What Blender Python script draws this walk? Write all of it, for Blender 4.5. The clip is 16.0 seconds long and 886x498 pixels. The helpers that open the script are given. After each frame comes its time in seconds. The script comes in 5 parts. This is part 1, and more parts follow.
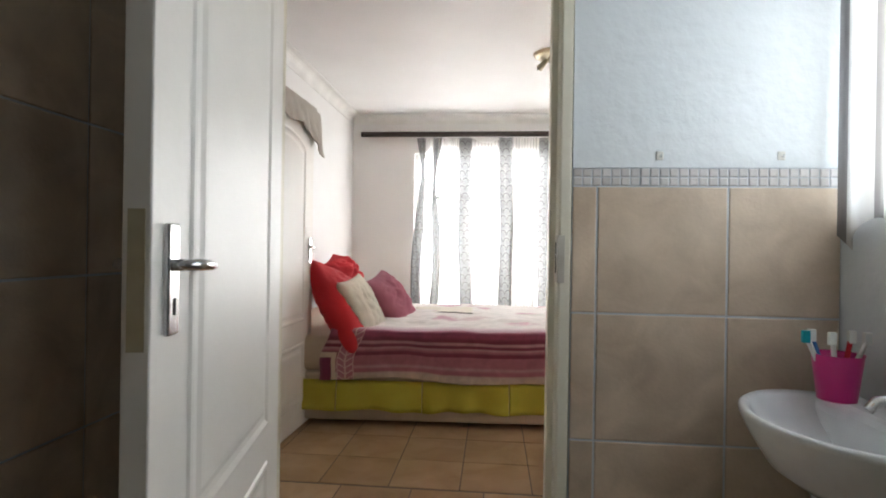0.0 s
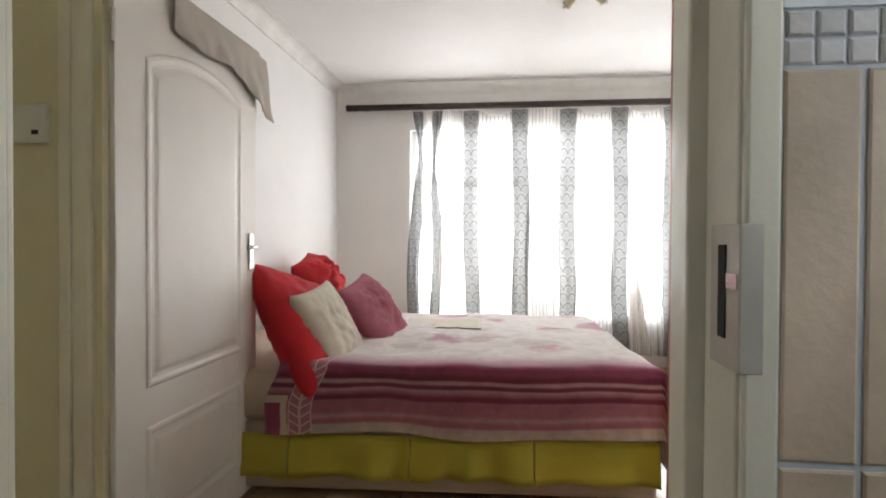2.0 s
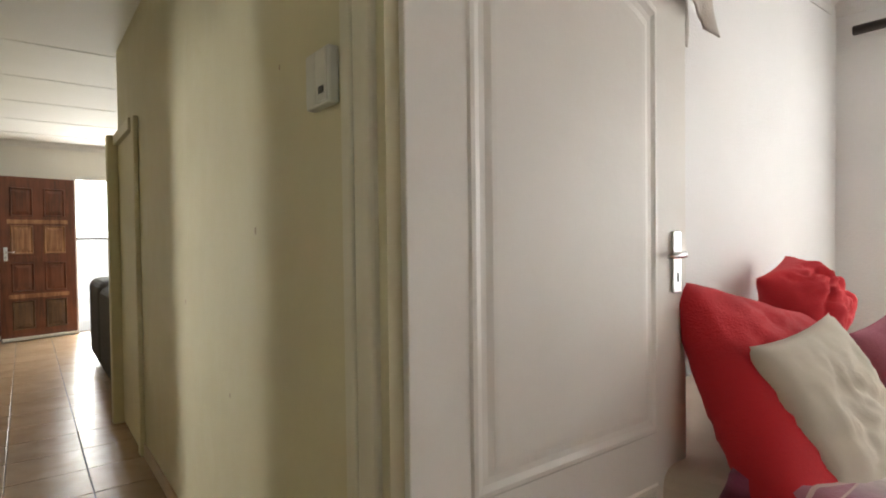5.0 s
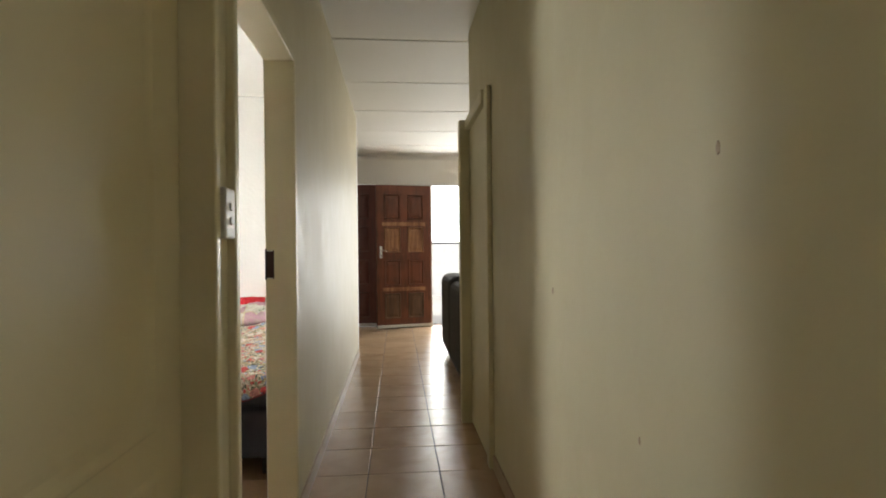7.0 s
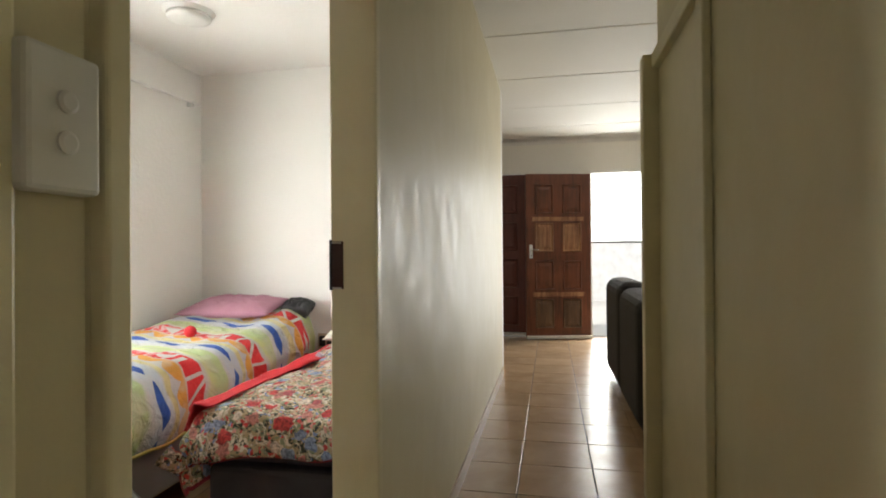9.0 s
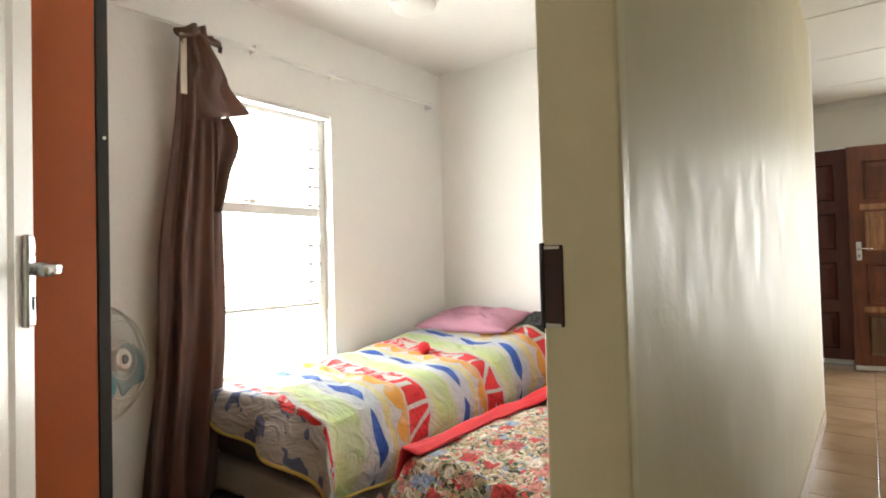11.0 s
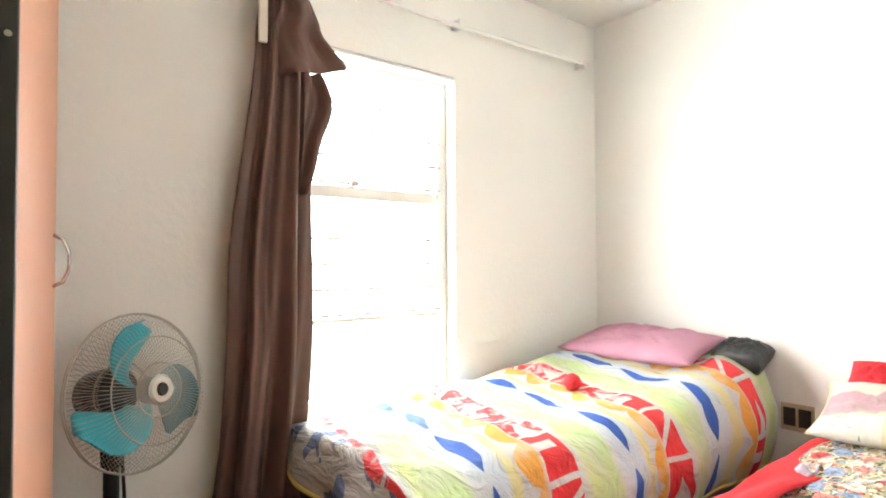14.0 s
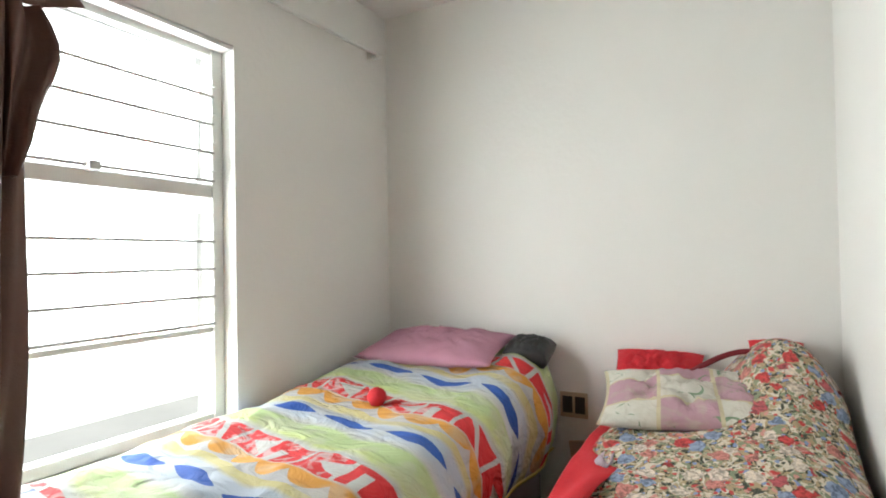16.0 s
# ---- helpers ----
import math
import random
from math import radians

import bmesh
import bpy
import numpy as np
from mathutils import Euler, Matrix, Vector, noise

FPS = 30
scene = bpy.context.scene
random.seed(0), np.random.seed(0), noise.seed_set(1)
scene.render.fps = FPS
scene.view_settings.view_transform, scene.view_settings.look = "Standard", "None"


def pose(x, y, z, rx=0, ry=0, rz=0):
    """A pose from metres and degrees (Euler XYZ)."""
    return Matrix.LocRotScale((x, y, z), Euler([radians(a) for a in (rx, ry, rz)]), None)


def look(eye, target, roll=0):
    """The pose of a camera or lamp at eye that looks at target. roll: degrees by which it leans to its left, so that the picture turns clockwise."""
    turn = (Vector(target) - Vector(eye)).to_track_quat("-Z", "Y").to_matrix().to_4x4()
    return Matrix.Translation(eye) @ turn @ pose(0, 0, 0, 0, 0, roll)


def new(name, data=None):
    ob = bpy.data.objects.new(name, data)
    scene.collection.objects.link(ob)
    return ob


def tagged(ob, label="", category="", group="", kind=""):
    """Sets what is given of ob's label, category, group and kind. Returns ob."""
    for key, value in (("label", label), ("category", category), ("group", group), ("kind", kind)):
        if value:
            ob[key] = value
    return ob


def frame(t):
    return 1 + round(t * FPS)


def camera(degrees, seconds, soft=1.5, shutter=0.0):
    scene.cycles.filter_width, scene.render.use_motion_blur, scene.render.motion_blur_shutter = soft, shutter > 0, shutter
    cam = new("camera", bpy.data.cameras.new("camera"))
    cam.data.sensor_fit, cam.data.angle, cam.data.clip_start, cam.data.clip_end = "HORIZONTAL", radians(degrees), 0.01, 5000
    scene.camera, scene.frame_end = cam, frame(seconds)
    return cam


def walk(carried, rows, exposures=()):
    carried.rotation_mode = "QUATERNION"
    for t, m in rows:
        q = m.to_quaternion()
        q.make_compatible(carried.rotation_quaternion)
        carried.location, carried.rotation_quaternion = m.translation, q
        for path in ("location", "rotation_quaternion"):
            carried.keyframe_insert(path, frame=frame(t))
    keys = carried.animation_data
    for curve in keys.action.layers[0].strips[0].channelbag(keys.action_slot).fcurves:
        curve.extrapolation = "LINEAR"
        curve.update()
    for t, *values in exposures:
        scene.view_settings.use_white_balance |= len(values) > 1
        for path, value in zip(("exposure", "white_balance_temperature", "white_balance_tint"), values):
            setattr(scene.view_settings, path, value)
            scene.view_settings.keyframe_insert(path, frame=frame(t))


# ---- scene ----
cam = camera(78.5, 16.0, soft=1.9)
PATH = [
    (0, (0.175, 0.05, 1.149), (-0.01, 2.042, 1.147), 0.9),
    (0.5, (0.178, 0.309, 1.15), (-0.01, 2.3, 1.143), 0.7),
    (1, (0.18, 0.565, 1.158), (-0.007, 2.556, 1.142), 0.8),
    (1.5, (0.167, 0.848, 1.169), (-0.028, 2.838, 1.146), 0.6),
    (2, (0.147, 1.088, 1.174), (-0.072, 3.075, 1.145), 0.3),
    (2.5, (0.119, 1.345, 1.196), (-0.205, 3.318, 1.161), 0.4),
    (3, (0.076, 1.544, 1.206), (-0.417, 3.481, 1.157), 0.6),
    (3.5, (0.005, 1.73, 1.208), (-0.706, 3.598, 1.159), 0.2),
    (4, (-0.08, 1.867, 1.205), (-1.048, 3.616, 1.153), -0.0),
    (4.5, (-0.177, 2.009, 1.189), (-1.477, 3.529, 1.159), -0.7),
    (5, (-0.241, 2.103, 1.196), (-1.825, 3.324, 1.153), -0.7),
    (5.2, (-0.27, 2.123, 1.191), (-1.935, 3.231, 1.152), -0.7),
    (7.3, (-1.146, 2.154, 1.057), (-3.145, 2.208, 1.064), -0.6),
    (7.5, (-1.242, 2.164, 1.05), (-3.242, 2.155, 1.057), -0.6),
    (8, (-1.507, 2.179, 1.052), (-3.505, 2.077, 1.059), -0.5),
    (8.2, (-1.6, 2.184, 1.054), (-3.596, 2.052, 1.06), -0.3),
    (10.3, (-2.328, 2.039, 1.057), (-4.08, 1.076, 1.097), -1.6),
    (10.5, (-2.363, 2.029, 1.057), (-4.074, 0.993, 1.098), -1.6),
    (11, (-2.467, 1.997, 1.066), (-4.038, 0.76, 1.111), -1.5),
    (11.5, (-2.546, 1.951, 1.067), (-3.958, 0.535, 1.118), -1.1),
    (12, (-2.624, 1.857, 1.063), (-3.913, 0.329, 1.118), -0.7),
    (12.5, (-2.688, 1.784, 1.074), (-3.902, 0.195, 1.128), -0.4),
    (13, (-2.771, 1.707, 1.071), (-3.962, 0.101, 1.127), -0.4),
    (13.5, (-2.869, 1.619, 1.07), (-4.058, 0.012, 1.123), -0.3),
    (14, (-2.931, 1.559, 1.073), (-4.14, -0.034, 1.124), -0.3),
    (14.5, (-2.974, 1.503, 1.085), (-4.272, -0.017, 1.131), -0.4),
    (15, (-2.991, 1.45, 1.094), (-4.43, 0.062, 1.133), -0.6),
    (15.5, (-2.993, 1.406, 1.093), (-4.606, 0.224, 1.127), -0.8),
    (16, (-3.02, 1.34, 1.093), (-4.776, 0.382, 1.126), -1.0),
]
walk(cam, [(t, look(*row)) for t, *row in PATH], exposures=[(0.0, 0.1, 6250, 9.5), (0.8, 0.0, 6150, 9.3), (1.5, -0.15, 6200, 9.3), (3.0, -0.15, 6300, 9.2), (5.0, -0.03, 6400, 9.0), (7.3, -0.46, 6423, 8.8), (8.2, -0.48, 6432, 8.7), (10.3, -0.55, 6465, 8.7), (10.6, -0.5, 6480, 8.8), (11.0, -0.15, 6500, 9.0), (11.8, 0.15, 6500, 9.4), (12.5, 0.35, 6500, 9.8), (13.5, 0.42, 6417, 9.3), (14.5, 0.15, 6250, 8.0), (15.2, -0.38, 6157, 7.1), (16.0, -0.85, 6050, 6.0)])

# ---------- light ----------
world = bpy.data.worlds.new("sky")
scene.world = world
world.use_nodes = True
wn = world.node_tree
sky = wn.nodes.new("ShaderNodeTexSky")
sky.sky_type = "NISHITA"
sky.sun_disc = False
sky.sun_elevation = radians(46)
sky.sun_rotation = radians(128)
wn.links.new(sky.outputs[0], wn.nodes["Background"].inputs[0])
wn.nodes["Background"].inputs[1].default_value = 0.12
sun = new("sun", bpy.data.lights.new("sun", "SUN"))
sun.data.energy, sun.data.angle, sun.data.color = 4.5, radians(0.6), (1.0, 0.95, 0.88)
sun.matrix_world = look((-4.0, -3.0, 12.0), (-13.0, 4.0, 0.0))


def window_light(name, eye, target, width, height, watts, colour):
    lamp = new(name, bpy.data.lights.new(name, "AREA"))
    lamp.data.shape, lamp.data.size, lamp.data.size_y = "RECTANGLE", width, height
    lamp.data.energy, lamp.data.color = watts, colour
    lamp.matrix_world = look(eye, target)
    return lamp


window_light("daylight_bedroom", (0.64, 6.45, 1.5), (0.64, 3.0, 1.3), 2.7, 1.5, 185.0, (1.0, 0.99, 0.97))
window_light("daylight_small_bedroom", (-3.87, -0.27, 1.19), (-4.0, 3.0, 0.95), 0.72, 1.20, 62.0, (1.0, 0.99, 0.95))
window_light("daylight_bathroom", (1.22, 0.98, 1.68), (-1.0, 0.85, 1.2), 0.88, 0.75, 10.0, (0.76, 0.88, 1.0))
window_light("daylight_front_door", (-8.85, 3.03, 1.02), (-5.0, 2.5, 0.8), 0.8, 1.9, 84.0, (1.0, 0.98, 0.93))


# ---------- materials ----------
def material(name, colour, rough=0.6, second=None, scale=6.0, amount=0.5, bump=0.0, bump_scale=60.0, metal=0.0, spec=0.5):
    m = bpy.data.materials.new(name)
    m.use_nodes = True
    nt = m.node_tree
    b = nt.nodes["Principled BSDF"]
    b.inputs["Roughness"].default_value = rough
    b.inputs["Metallic"].default_value = metal
    b.inputs["Specular IOR Level"].default_value = spec
    geo = nt.nodes.new("ShaderNodeTexCoord")
    n1 = nt.nodes.new("ShaderNodeTexNoise")
    n1.inputs["Scale"].default_value = scale
    n1.inputs["Detail"].default_value = 5
    nt.links.new(geo.outputs["Object"], n1.inputs["Vector"])
    if second is None:
        second = tuple(c * 0.82 for c in colour)
    ramp = nt.nodes.new("ShaderNodeValToRGB")
    ramp.color_ramp.elements[0].position = 0.5 - amount / 2
    ramp.color_ramp.elements[1].position = 0.5 + amount / 2
    ramp.color_ramp.elements[0].color = (*second, 1)
    ramp.color_ramp.elements[1].color = (*colour, 1)
    nt.links.new(n1.outputs["Fac"], ramp.inputs[0])
    nt.links.new(ramp.outputs[0], b.inputs["Base Color"])
    if bump:
        n2 = nt.nodes.new("ShaderNodeTexNoise")
        n2.inputs["Scale"].default_value = bump_scale
        n2.inputs["Detail"].default_value = 3
        nt.links.new(geo.outputs["Object"], n2.inputs["Vector"])
        bp = nt.nodes.new("ShaderNodeBump")
        bp.inputs["Strength"].default_value = bump
        bp.inputs["Distance"].default_value = 0.01
        nt.links.new(n2.outputs["Fac"], bp.inputs["Height"])
        nt.links.new(bp.outputs[0], b.inputs["Normal"])
    return m


def nodes_of(m):
    return m.node_tree, m.node_tree.nodes["Principled BSDF"]


def math_node(nt, op, a, b=None):
    n = nt.nodes.new("ShaderNodeMath")
    n.operation = op
    for k, v in enumerate((a, b)):
        if v is None:
            continue
        if isinstance(v, (int, float)):
            n.inputs[k].default_value = v
        else:
            nt.links.new(v, n.inputs[k])
    return n.outputs[0]


def mix_colour(nt, fac, a, b):
    n = nt.nodes.new("ShaderNodeMix")
    n.data_type = "RGBA"
    for sock, v in ((n.inputs[0], fac), (n.inputs[6], a), (n.inputs[7], b)):
        if isinstance(v, (int, float)):
            sock.default_value = v
        elif isinstance(v, tuple):
            sock.default_value = (*v, 1)
        else:
            nt.links.new(v, sock)
    return n.outputs[2]


def ramp_node(nt, fac, stops, interpolation="LINEAR"):
    r = nt.nodes.new("ShaderNodeValToRGB")
    cr = r.color_ramp
    cr.interpolation = interpolation
    while len(cr.elements) < len(stops):
        cr.elements.new(0.5)
    for e, (p, c) in zip(cr.elements, stops):
        e.position, e.color = p, (*c, 1)
    nt.links.new(fac, r.inputs[0])
    return r.outputs[0]


def noise_node(nt, vec, scale, detail=3.0, distortion=0.0):
    n = nt.nodes.new("ShaderNodeTexNoise")
    n.inputs["Scale"].default_value = scale
    n.inputs["Detail"].default_value = detail
    n.inputs["Distortion"].default_value = distortion
    nt.links.new(vec, n.inputs["Vector"])
    return n.outputs["Fac"]


def voronoi_node(nt, vec, scale, out="Distance"):
    n = nt.nodes.new("ShaderNodeTexVoronoi")
    n.inputs["Scale"].default_value = scale
    nt.links.new(vec, n.inputs["Vector"])
    return n.outputs[out]


def bumped(nt, b, height, strength=0.4, distance=0.01):
    bp = nt.nodes.new("ShaderNodeBump")
    bp.inputs["Strength"].default_value = strength
    bp.inputs["Distance"].default_value = distance
    nt.links.new(height, bp.inputs["Height"])
    nt.links.new(bp.outputs[0], b.inputs["Normal"])


def coords(nt, which="Object"):
    return nt.nodes.new("ShaderNodeTexCoord").outputs[which]


def split(nt, vec):
    s = nt.nodes.new("ShaderNodeSeparateXYZ")
    nt.links.new(vec, s.inputs[0])
    return s.outputs


M_BATH_PAINT = material("pale_blue_white_plaster", (0.74, 0.77, 0.79), 0.55, (0.67, 0.71, 0.73), 4, 0.6, 0.35, 26)
M_WHITE_WALL = material("white_plaster", (0.80, 0.79, 0.78), 0.6, (0.75, 0.74, 0.73), 2.5, 0.6, 0.25, 70)
M_CREAM_WALL = material("cream_gloss_wall", (0.71, 0.655, 0.46), 0.40, (0.64, 0.585, 0.40), 1.8, 0.6, 0.12, 30)
_nt, _b = nodes_of(M_CREAM_WALL)
_mp = _nt.nodes.new("ShaderNodeMapping")
_mp.inputs["Scale"].default_value = (5.0, 5.0, 2.6)
_nt.links.new(coords(_nt), _mp.inputs[0])
_nt.links.new(ramp_node(_nt, noise_node(_nt, _mp.outputs[0], 2.2, 6.0, 0.6), [(0.30, (0.42, 0.42, 0.42)), (0.70, (0.62, 0.62, 0.62))]), _b.inputs["Roughness"])
M_BED2_WALL = material("white_wall_small_bedroom", (0.795, 0.785, 0.745), 0.5, (0.745, 0.735, 0.695), 2.0, 0.6, 0.15, 40)
M_CEILING = material("ceiling_board", (0.80, 0.79, 0.74), 0.7, (0.76, 0.75, 0.69), 2.0, 0.6, 0.1, 60)
M_LIVING_WALL = material("living_room_plaster", (0.78, 0.76, 0.70), 0.6, (0.73, 0.71, 0.65), 2, 0.6, 0.2, 50)
M_FRAME = material("cream_steel_frame_paint", (0.74, 0.68, 0.47), 0.35, (0.68, 0.62, 0.41), 9, 0.6, 0.15, 30)
M_FRAME_PALE = material("pale_cream_frame_paint", (0.76, 0.72, 0.60), 0.35, (0.70, 0.66, 0.54), 9, 0.6, 0.15, 30)
M_DOOR_CREAM = material("cream_moulded_door_paint", (0.72, 0.645, 0.42), 0.42, (0.66, 0.59, 0.37), 3, 0.6, 0.06, 40)
M_DOOR = material("white_moulded_door_paint", (0.78, 0.75, 0.70), 0.42, (0.73, 0.70, 0.65), 5, 0.6, 0.03, 60)
M_TRIM = material("white_trim_paint", (0.80, 0.79, 0.76), 0.4)
M_CHROME = material("satin_chrome", (0.70, 0.70, 0.70), 0.22, (0.55, 0.55, 0.55), 30, 0.5, metal=1.0)
M_DARK = material("dark_recess", (0.03, 0.025, 0.02), 0.7)
M_RED_WOOD = material("red_brown_veneer", (0.46, 0.105, 0.028), 0.40, (0.36, 0.075, 0.020), 3.5, 0.7, 0.08, 40)
M_BLACK_EDGE = material("black_edging", (0.02, 0.018, 0.016), 0.45)
M_PINE_PINK = material("pale_pink_brown_veneer", (0.50, 0.23, 0.125), 0.38, (0.43, 0.18, 0.09), 4.0, 0.6, 0.06, 40)
M_ROD = material("dark_brown_curtain_pole", (0.045, 0.028, 0.022), 0.5, (0.03, 0.02, 0.016), 8)
M_BRASS = material("aged_brass", (0.52, 0.46, 0.32), 0.35, (0.40, 0.35, 0.24), 20, metal=0.8)
M_PORCELAIN = material("white_porcelain", (0.84, 0.85, 0.86), 0.12)
M_MAGENTA = material("magenta_plastic", (0.72, 0.03, 0.24), 0.35)
M_RED = material("red_cotton", (0.56, 0.016, 0.026), 0.85, (0.46, 0.012, 0.02), 5, 0.5, 0.25, 160)
M_CREAM_CLOTH = material("cream_cotton", (0.66, 0.60, 0.50), 0.9, (0.56, 0.52, 0.44), 8, 0.5, 0.10, 420)
M_MAUVE = material("dusty_pink_cotton", (0.44, 0.15, 0.20), 0.9, (0.36, 0.11, 0.16), 7, 0.5, 0.3, 180)
M_PINK = material("pink_cotton", (0.45, 0.23, 0.30), 0.9, (0.38, 0.17, 0.235), 7, 0.5, 0.3, 180)
M_BASE_CREAM = material("cream_bed_base_fabric", (0.62, 0.52, 0.42), 0.9, (0.55, 0.45, 0.35), 6, 0.5, 0.3, 200)
M_LIME = material("lime_yellow_valance", (0.52, 0.47, 0.06), 0.85, (0.44, 0.39, 0.04), 6, 0.5, 0.25, 150)
M_DARK_FABRIC = material("dark_grey_bed_base", (0.06, 0.055, 0.06), 0.9, (0.035, 0.03, 0.035), 8)
M_DARK_GREY = material("dark_grey_knit", (0.17, 0.17, 0.18), 0.9, (0.11, 0.11, 0.12), 9)
M_GREY_FABRIC = material("grey_bed_base", (0.30, 0.29, 0.27), 0.9, (0.25, 0.24, 0.22), 8)
M_BROWN_CURTAIN = material("brown_satin_curtain", (0.118, 0.058, 0.043), 0.5, (0.092, 0.044, 0.033), 5, 0.5, 0.15, 200)
M_CLOTH_GREY = material("grey_beige_towel", (0.55, 0.51, 0.46), 0.95, (0.48, 0.44, 0.39), 10, 0.5, 0.4, 200)
M_LEATHER = material("dark_brown_leather", (0.026, 0.017, 0.015), 0.55, (0.018, 0.012, 0.010), 6, 0.5, 0.3, 80)
M_SOFA = material("charcoal_sofa_fabric", (0.030, 0.026, 0.028), 0.85, (0.022, 0.02, 0.02), 8, 0.5, 0.3, 150)
M_TEAL = material("teal_plastic", (0.02, 0.42, 0.52), 0.3)
M_GREY_TEAL = material("dusty_teal_plastic", (0.10, 0.24, 0.27), 0.4)
M_WIRE = material("chrome_wire", (0.50, 0.47, 0.42), 0.4, metal=0.8)
M_BLACK = material("black_plastic", (0.015, 0.015, 0.016), 0.4)
M_PLASTIC_WHITE = material("white_plastic", (0.74, 0.73, 0.68), 0.4)
M_ALU = material("white_window_frame", (0.74, 0.74, 0.70), 0.4)
M_LOUVRE_EDGE = material("grey_louvre_edge", (0.44, 0.43, 0.40), 0.4)
M_PLATE = material("worn_pale_steel", (0.60, 0.57, 0.50), 0.4, (0.48, 0.45, 0.39), 25, 0.6, metal=0.3)
M_STRIKE = material("bare_maroon_primer", (0.055, 0.018, 0.014), 0.5)
M_BLUE = material("blue_plastic", (0.05, 0.20, 0.55), 0.4)
M_WHITE_CLOTH = material("white_cloth", (0.80, 0.80, 0.76), 0.9, (0.70, 0.72, 0.68), 20)
M_GREEN = material("green_plastic", (0.03, 0.35, 0.12), 0.4)
M_PAVING = material("pale_concrete_paving", (0.62, 0.59, 0.54), 0.9, (0.54, 0.52, 0.47), 2)
M_OUT_WALL = material("white_boundary_wall", (0.86, 0.85, 0.83), 0.8)
M_PIPING = material("yellow_piping", (0.62, 0.50, 0.14), 0.8)
M_DARK_RED = material("dark_red_piping", (0.20, 0.012, 0.02), 0.8)
M_LILAC = material("pale_lilac_cloth", (0.50, 0.42, 0.47), 0.9, (0.36, 0.28, 0.34), 22)
M_GROUT = material("grey_brown_grout", (0.16, 0.12, 0.09), 0.9, (0.11, 0.085, 0.065), 12)
M_WALL_GROUT = material("pale_blue_grout", (0.60, 0.64, 0.68), 0.9)
M_SKIRT = material("tile_skirting", (0.52, 0.40, 0.28), 0.4, (0.44, 0.33, 0.22), 8)


def tile_material(name, a, b, rough, scale):
    m = bpy.data.materials.new(name)
    m.use_nodes = True
    nt, bs = nodes_of(m)
    vec = coords(nt)
    info = nt.nodes.new("ShaderNodeObjectInfo")
    add = nt.nodes.new("ShaderNodeVectorMath")
    add.operation = "MULTIPLY_ADD"
    nt.links.new(info.outputs["Random"], add.inputs[0])
    add.inputs[1].default_value = (31.0, 17.0, 23.0)
    nt.links.new(vec, add.inputs[2])
    n = noise_node(nt, add.outputs[0], scale, 6.0, 0.6)
    col = ramp_node(nt, n, [(0.32, b), (0.68, a)])
    bright = math_node(nt, "MULTIPLY_ADD", info.outputs["Random"], 0.14)
    bright.node.inputs[2].default_value = 0.92
    sc = nt.nodes.new("ShaderNodeVectorMath")
    sc.operation = "SCALE"
    nt.links.new(col, sc.inputs[0])
    nt.links.new(bright, sc.inputs["Scale"])
    nt.links.new(sc.outputs[0], bs.inputs["Base Color"])
    bs.inputs["Roughness"].default_value = rough
    bumped(nt, bs, noise_node(nt, vec, 90, 2.0), 0.08)
    return m


M_FLOOR_TILE = tile_material("beige_brown_floor_tile", (0.50, 0.35, 0.22), (0.40, 0.265, 0.155), 0.27, 5.0)
M_WALL_TILE = tile_material("sandstone_look_wall_tile", (0.66, 0.53, 0.40), (0.46, 0.36, 0.265), 0.42, 6.5)
M_MOSAIC = tile_material("pale_mosaic_tile", (0.58, 0.56, 0.55), (0.50, 0.47, 0.45), 0.35, 9.0)


def wood_door_material(name, a, b, rough):
    m = bpy.data.materials.new(name)
    m.use_nodes = True
    nt, bs = nodes_of(m)
    vec = coords(nt)
    mp = nt.nodes.new("ShaderNodeMapping")
    mp.inputs["Scale"].default_value = (22.0, 22.0, 1.6)
    nt.links.new(vec, mp.inputs[0])
    n = noise_node(nt, mp.outputs[0], 1.5, 6.0, 0.8)
    wear = noise_node(nt, vec, 3.5, 4.0, 0.5)
    fac = math_node(nt, "ADD", math_node(nt, "MULTIPLY", n, 0.55), math_node(nt, "MULTIPLY", wear, 0.5))
    nt.links.new(ramp_node(nt, fac, [(0.36, b), (0.62, a)]), bs.inputs["Base Color"])
    bs.inputs["Roughness"].default_value = rough
    bumped(nt, bs, n, 0.2)
    return m


M_OLD_WOOD = wood_door_material("weathered_red_brown_timber", (0.175, 0.056, 0.027), (0.070, 0.025, 0.014), 0.45)
M_WORN_WOOD = wood_door_material("sun_bleached_timber_panel", (0.44, 0.24, 0.12), (0.15, 0.055, 0.025), 0.45)
M_STAINED_WOOD = wood_door_material("rain_stained_timber_panel", (0.15, 0.085, 0.045), (0.055, 0.030, 0.018), 0.5)
M_DARK_WOOD = wood_door_material("dark_red_brown_timber", (0.13, 0.030, 0.018), (0.075, 0.018, 0.011), 0.45)


def glowing(name, colour, strength):
    m = bpy.data.materials.new(name)
    m.use_nodes = True
    nt, b = nodes_of(m)
    b.inputs["Base Color"].default_value = (*colour, 1)
    b.inputs["Emission Color"].default_value = (*colour, 1)
    b.inputs["Emission Strength"].default_value = strength
    return m


M_OUTSIDE = glowing("bright_day_outside", (1.0, 1.0, 0.98), 3.2)

M_GLASS = bpy.data.materials.new("window_glass")
M_GLASS.use_nodes = True
_nt, _b = nodes_of(M_GLASS)
_b.inputs["Roughness"].default_value = 0.02
_b.inputs["Transmission Weight"].default_value = 1.0
_b.inputs["IOR"].default_value = 1.1


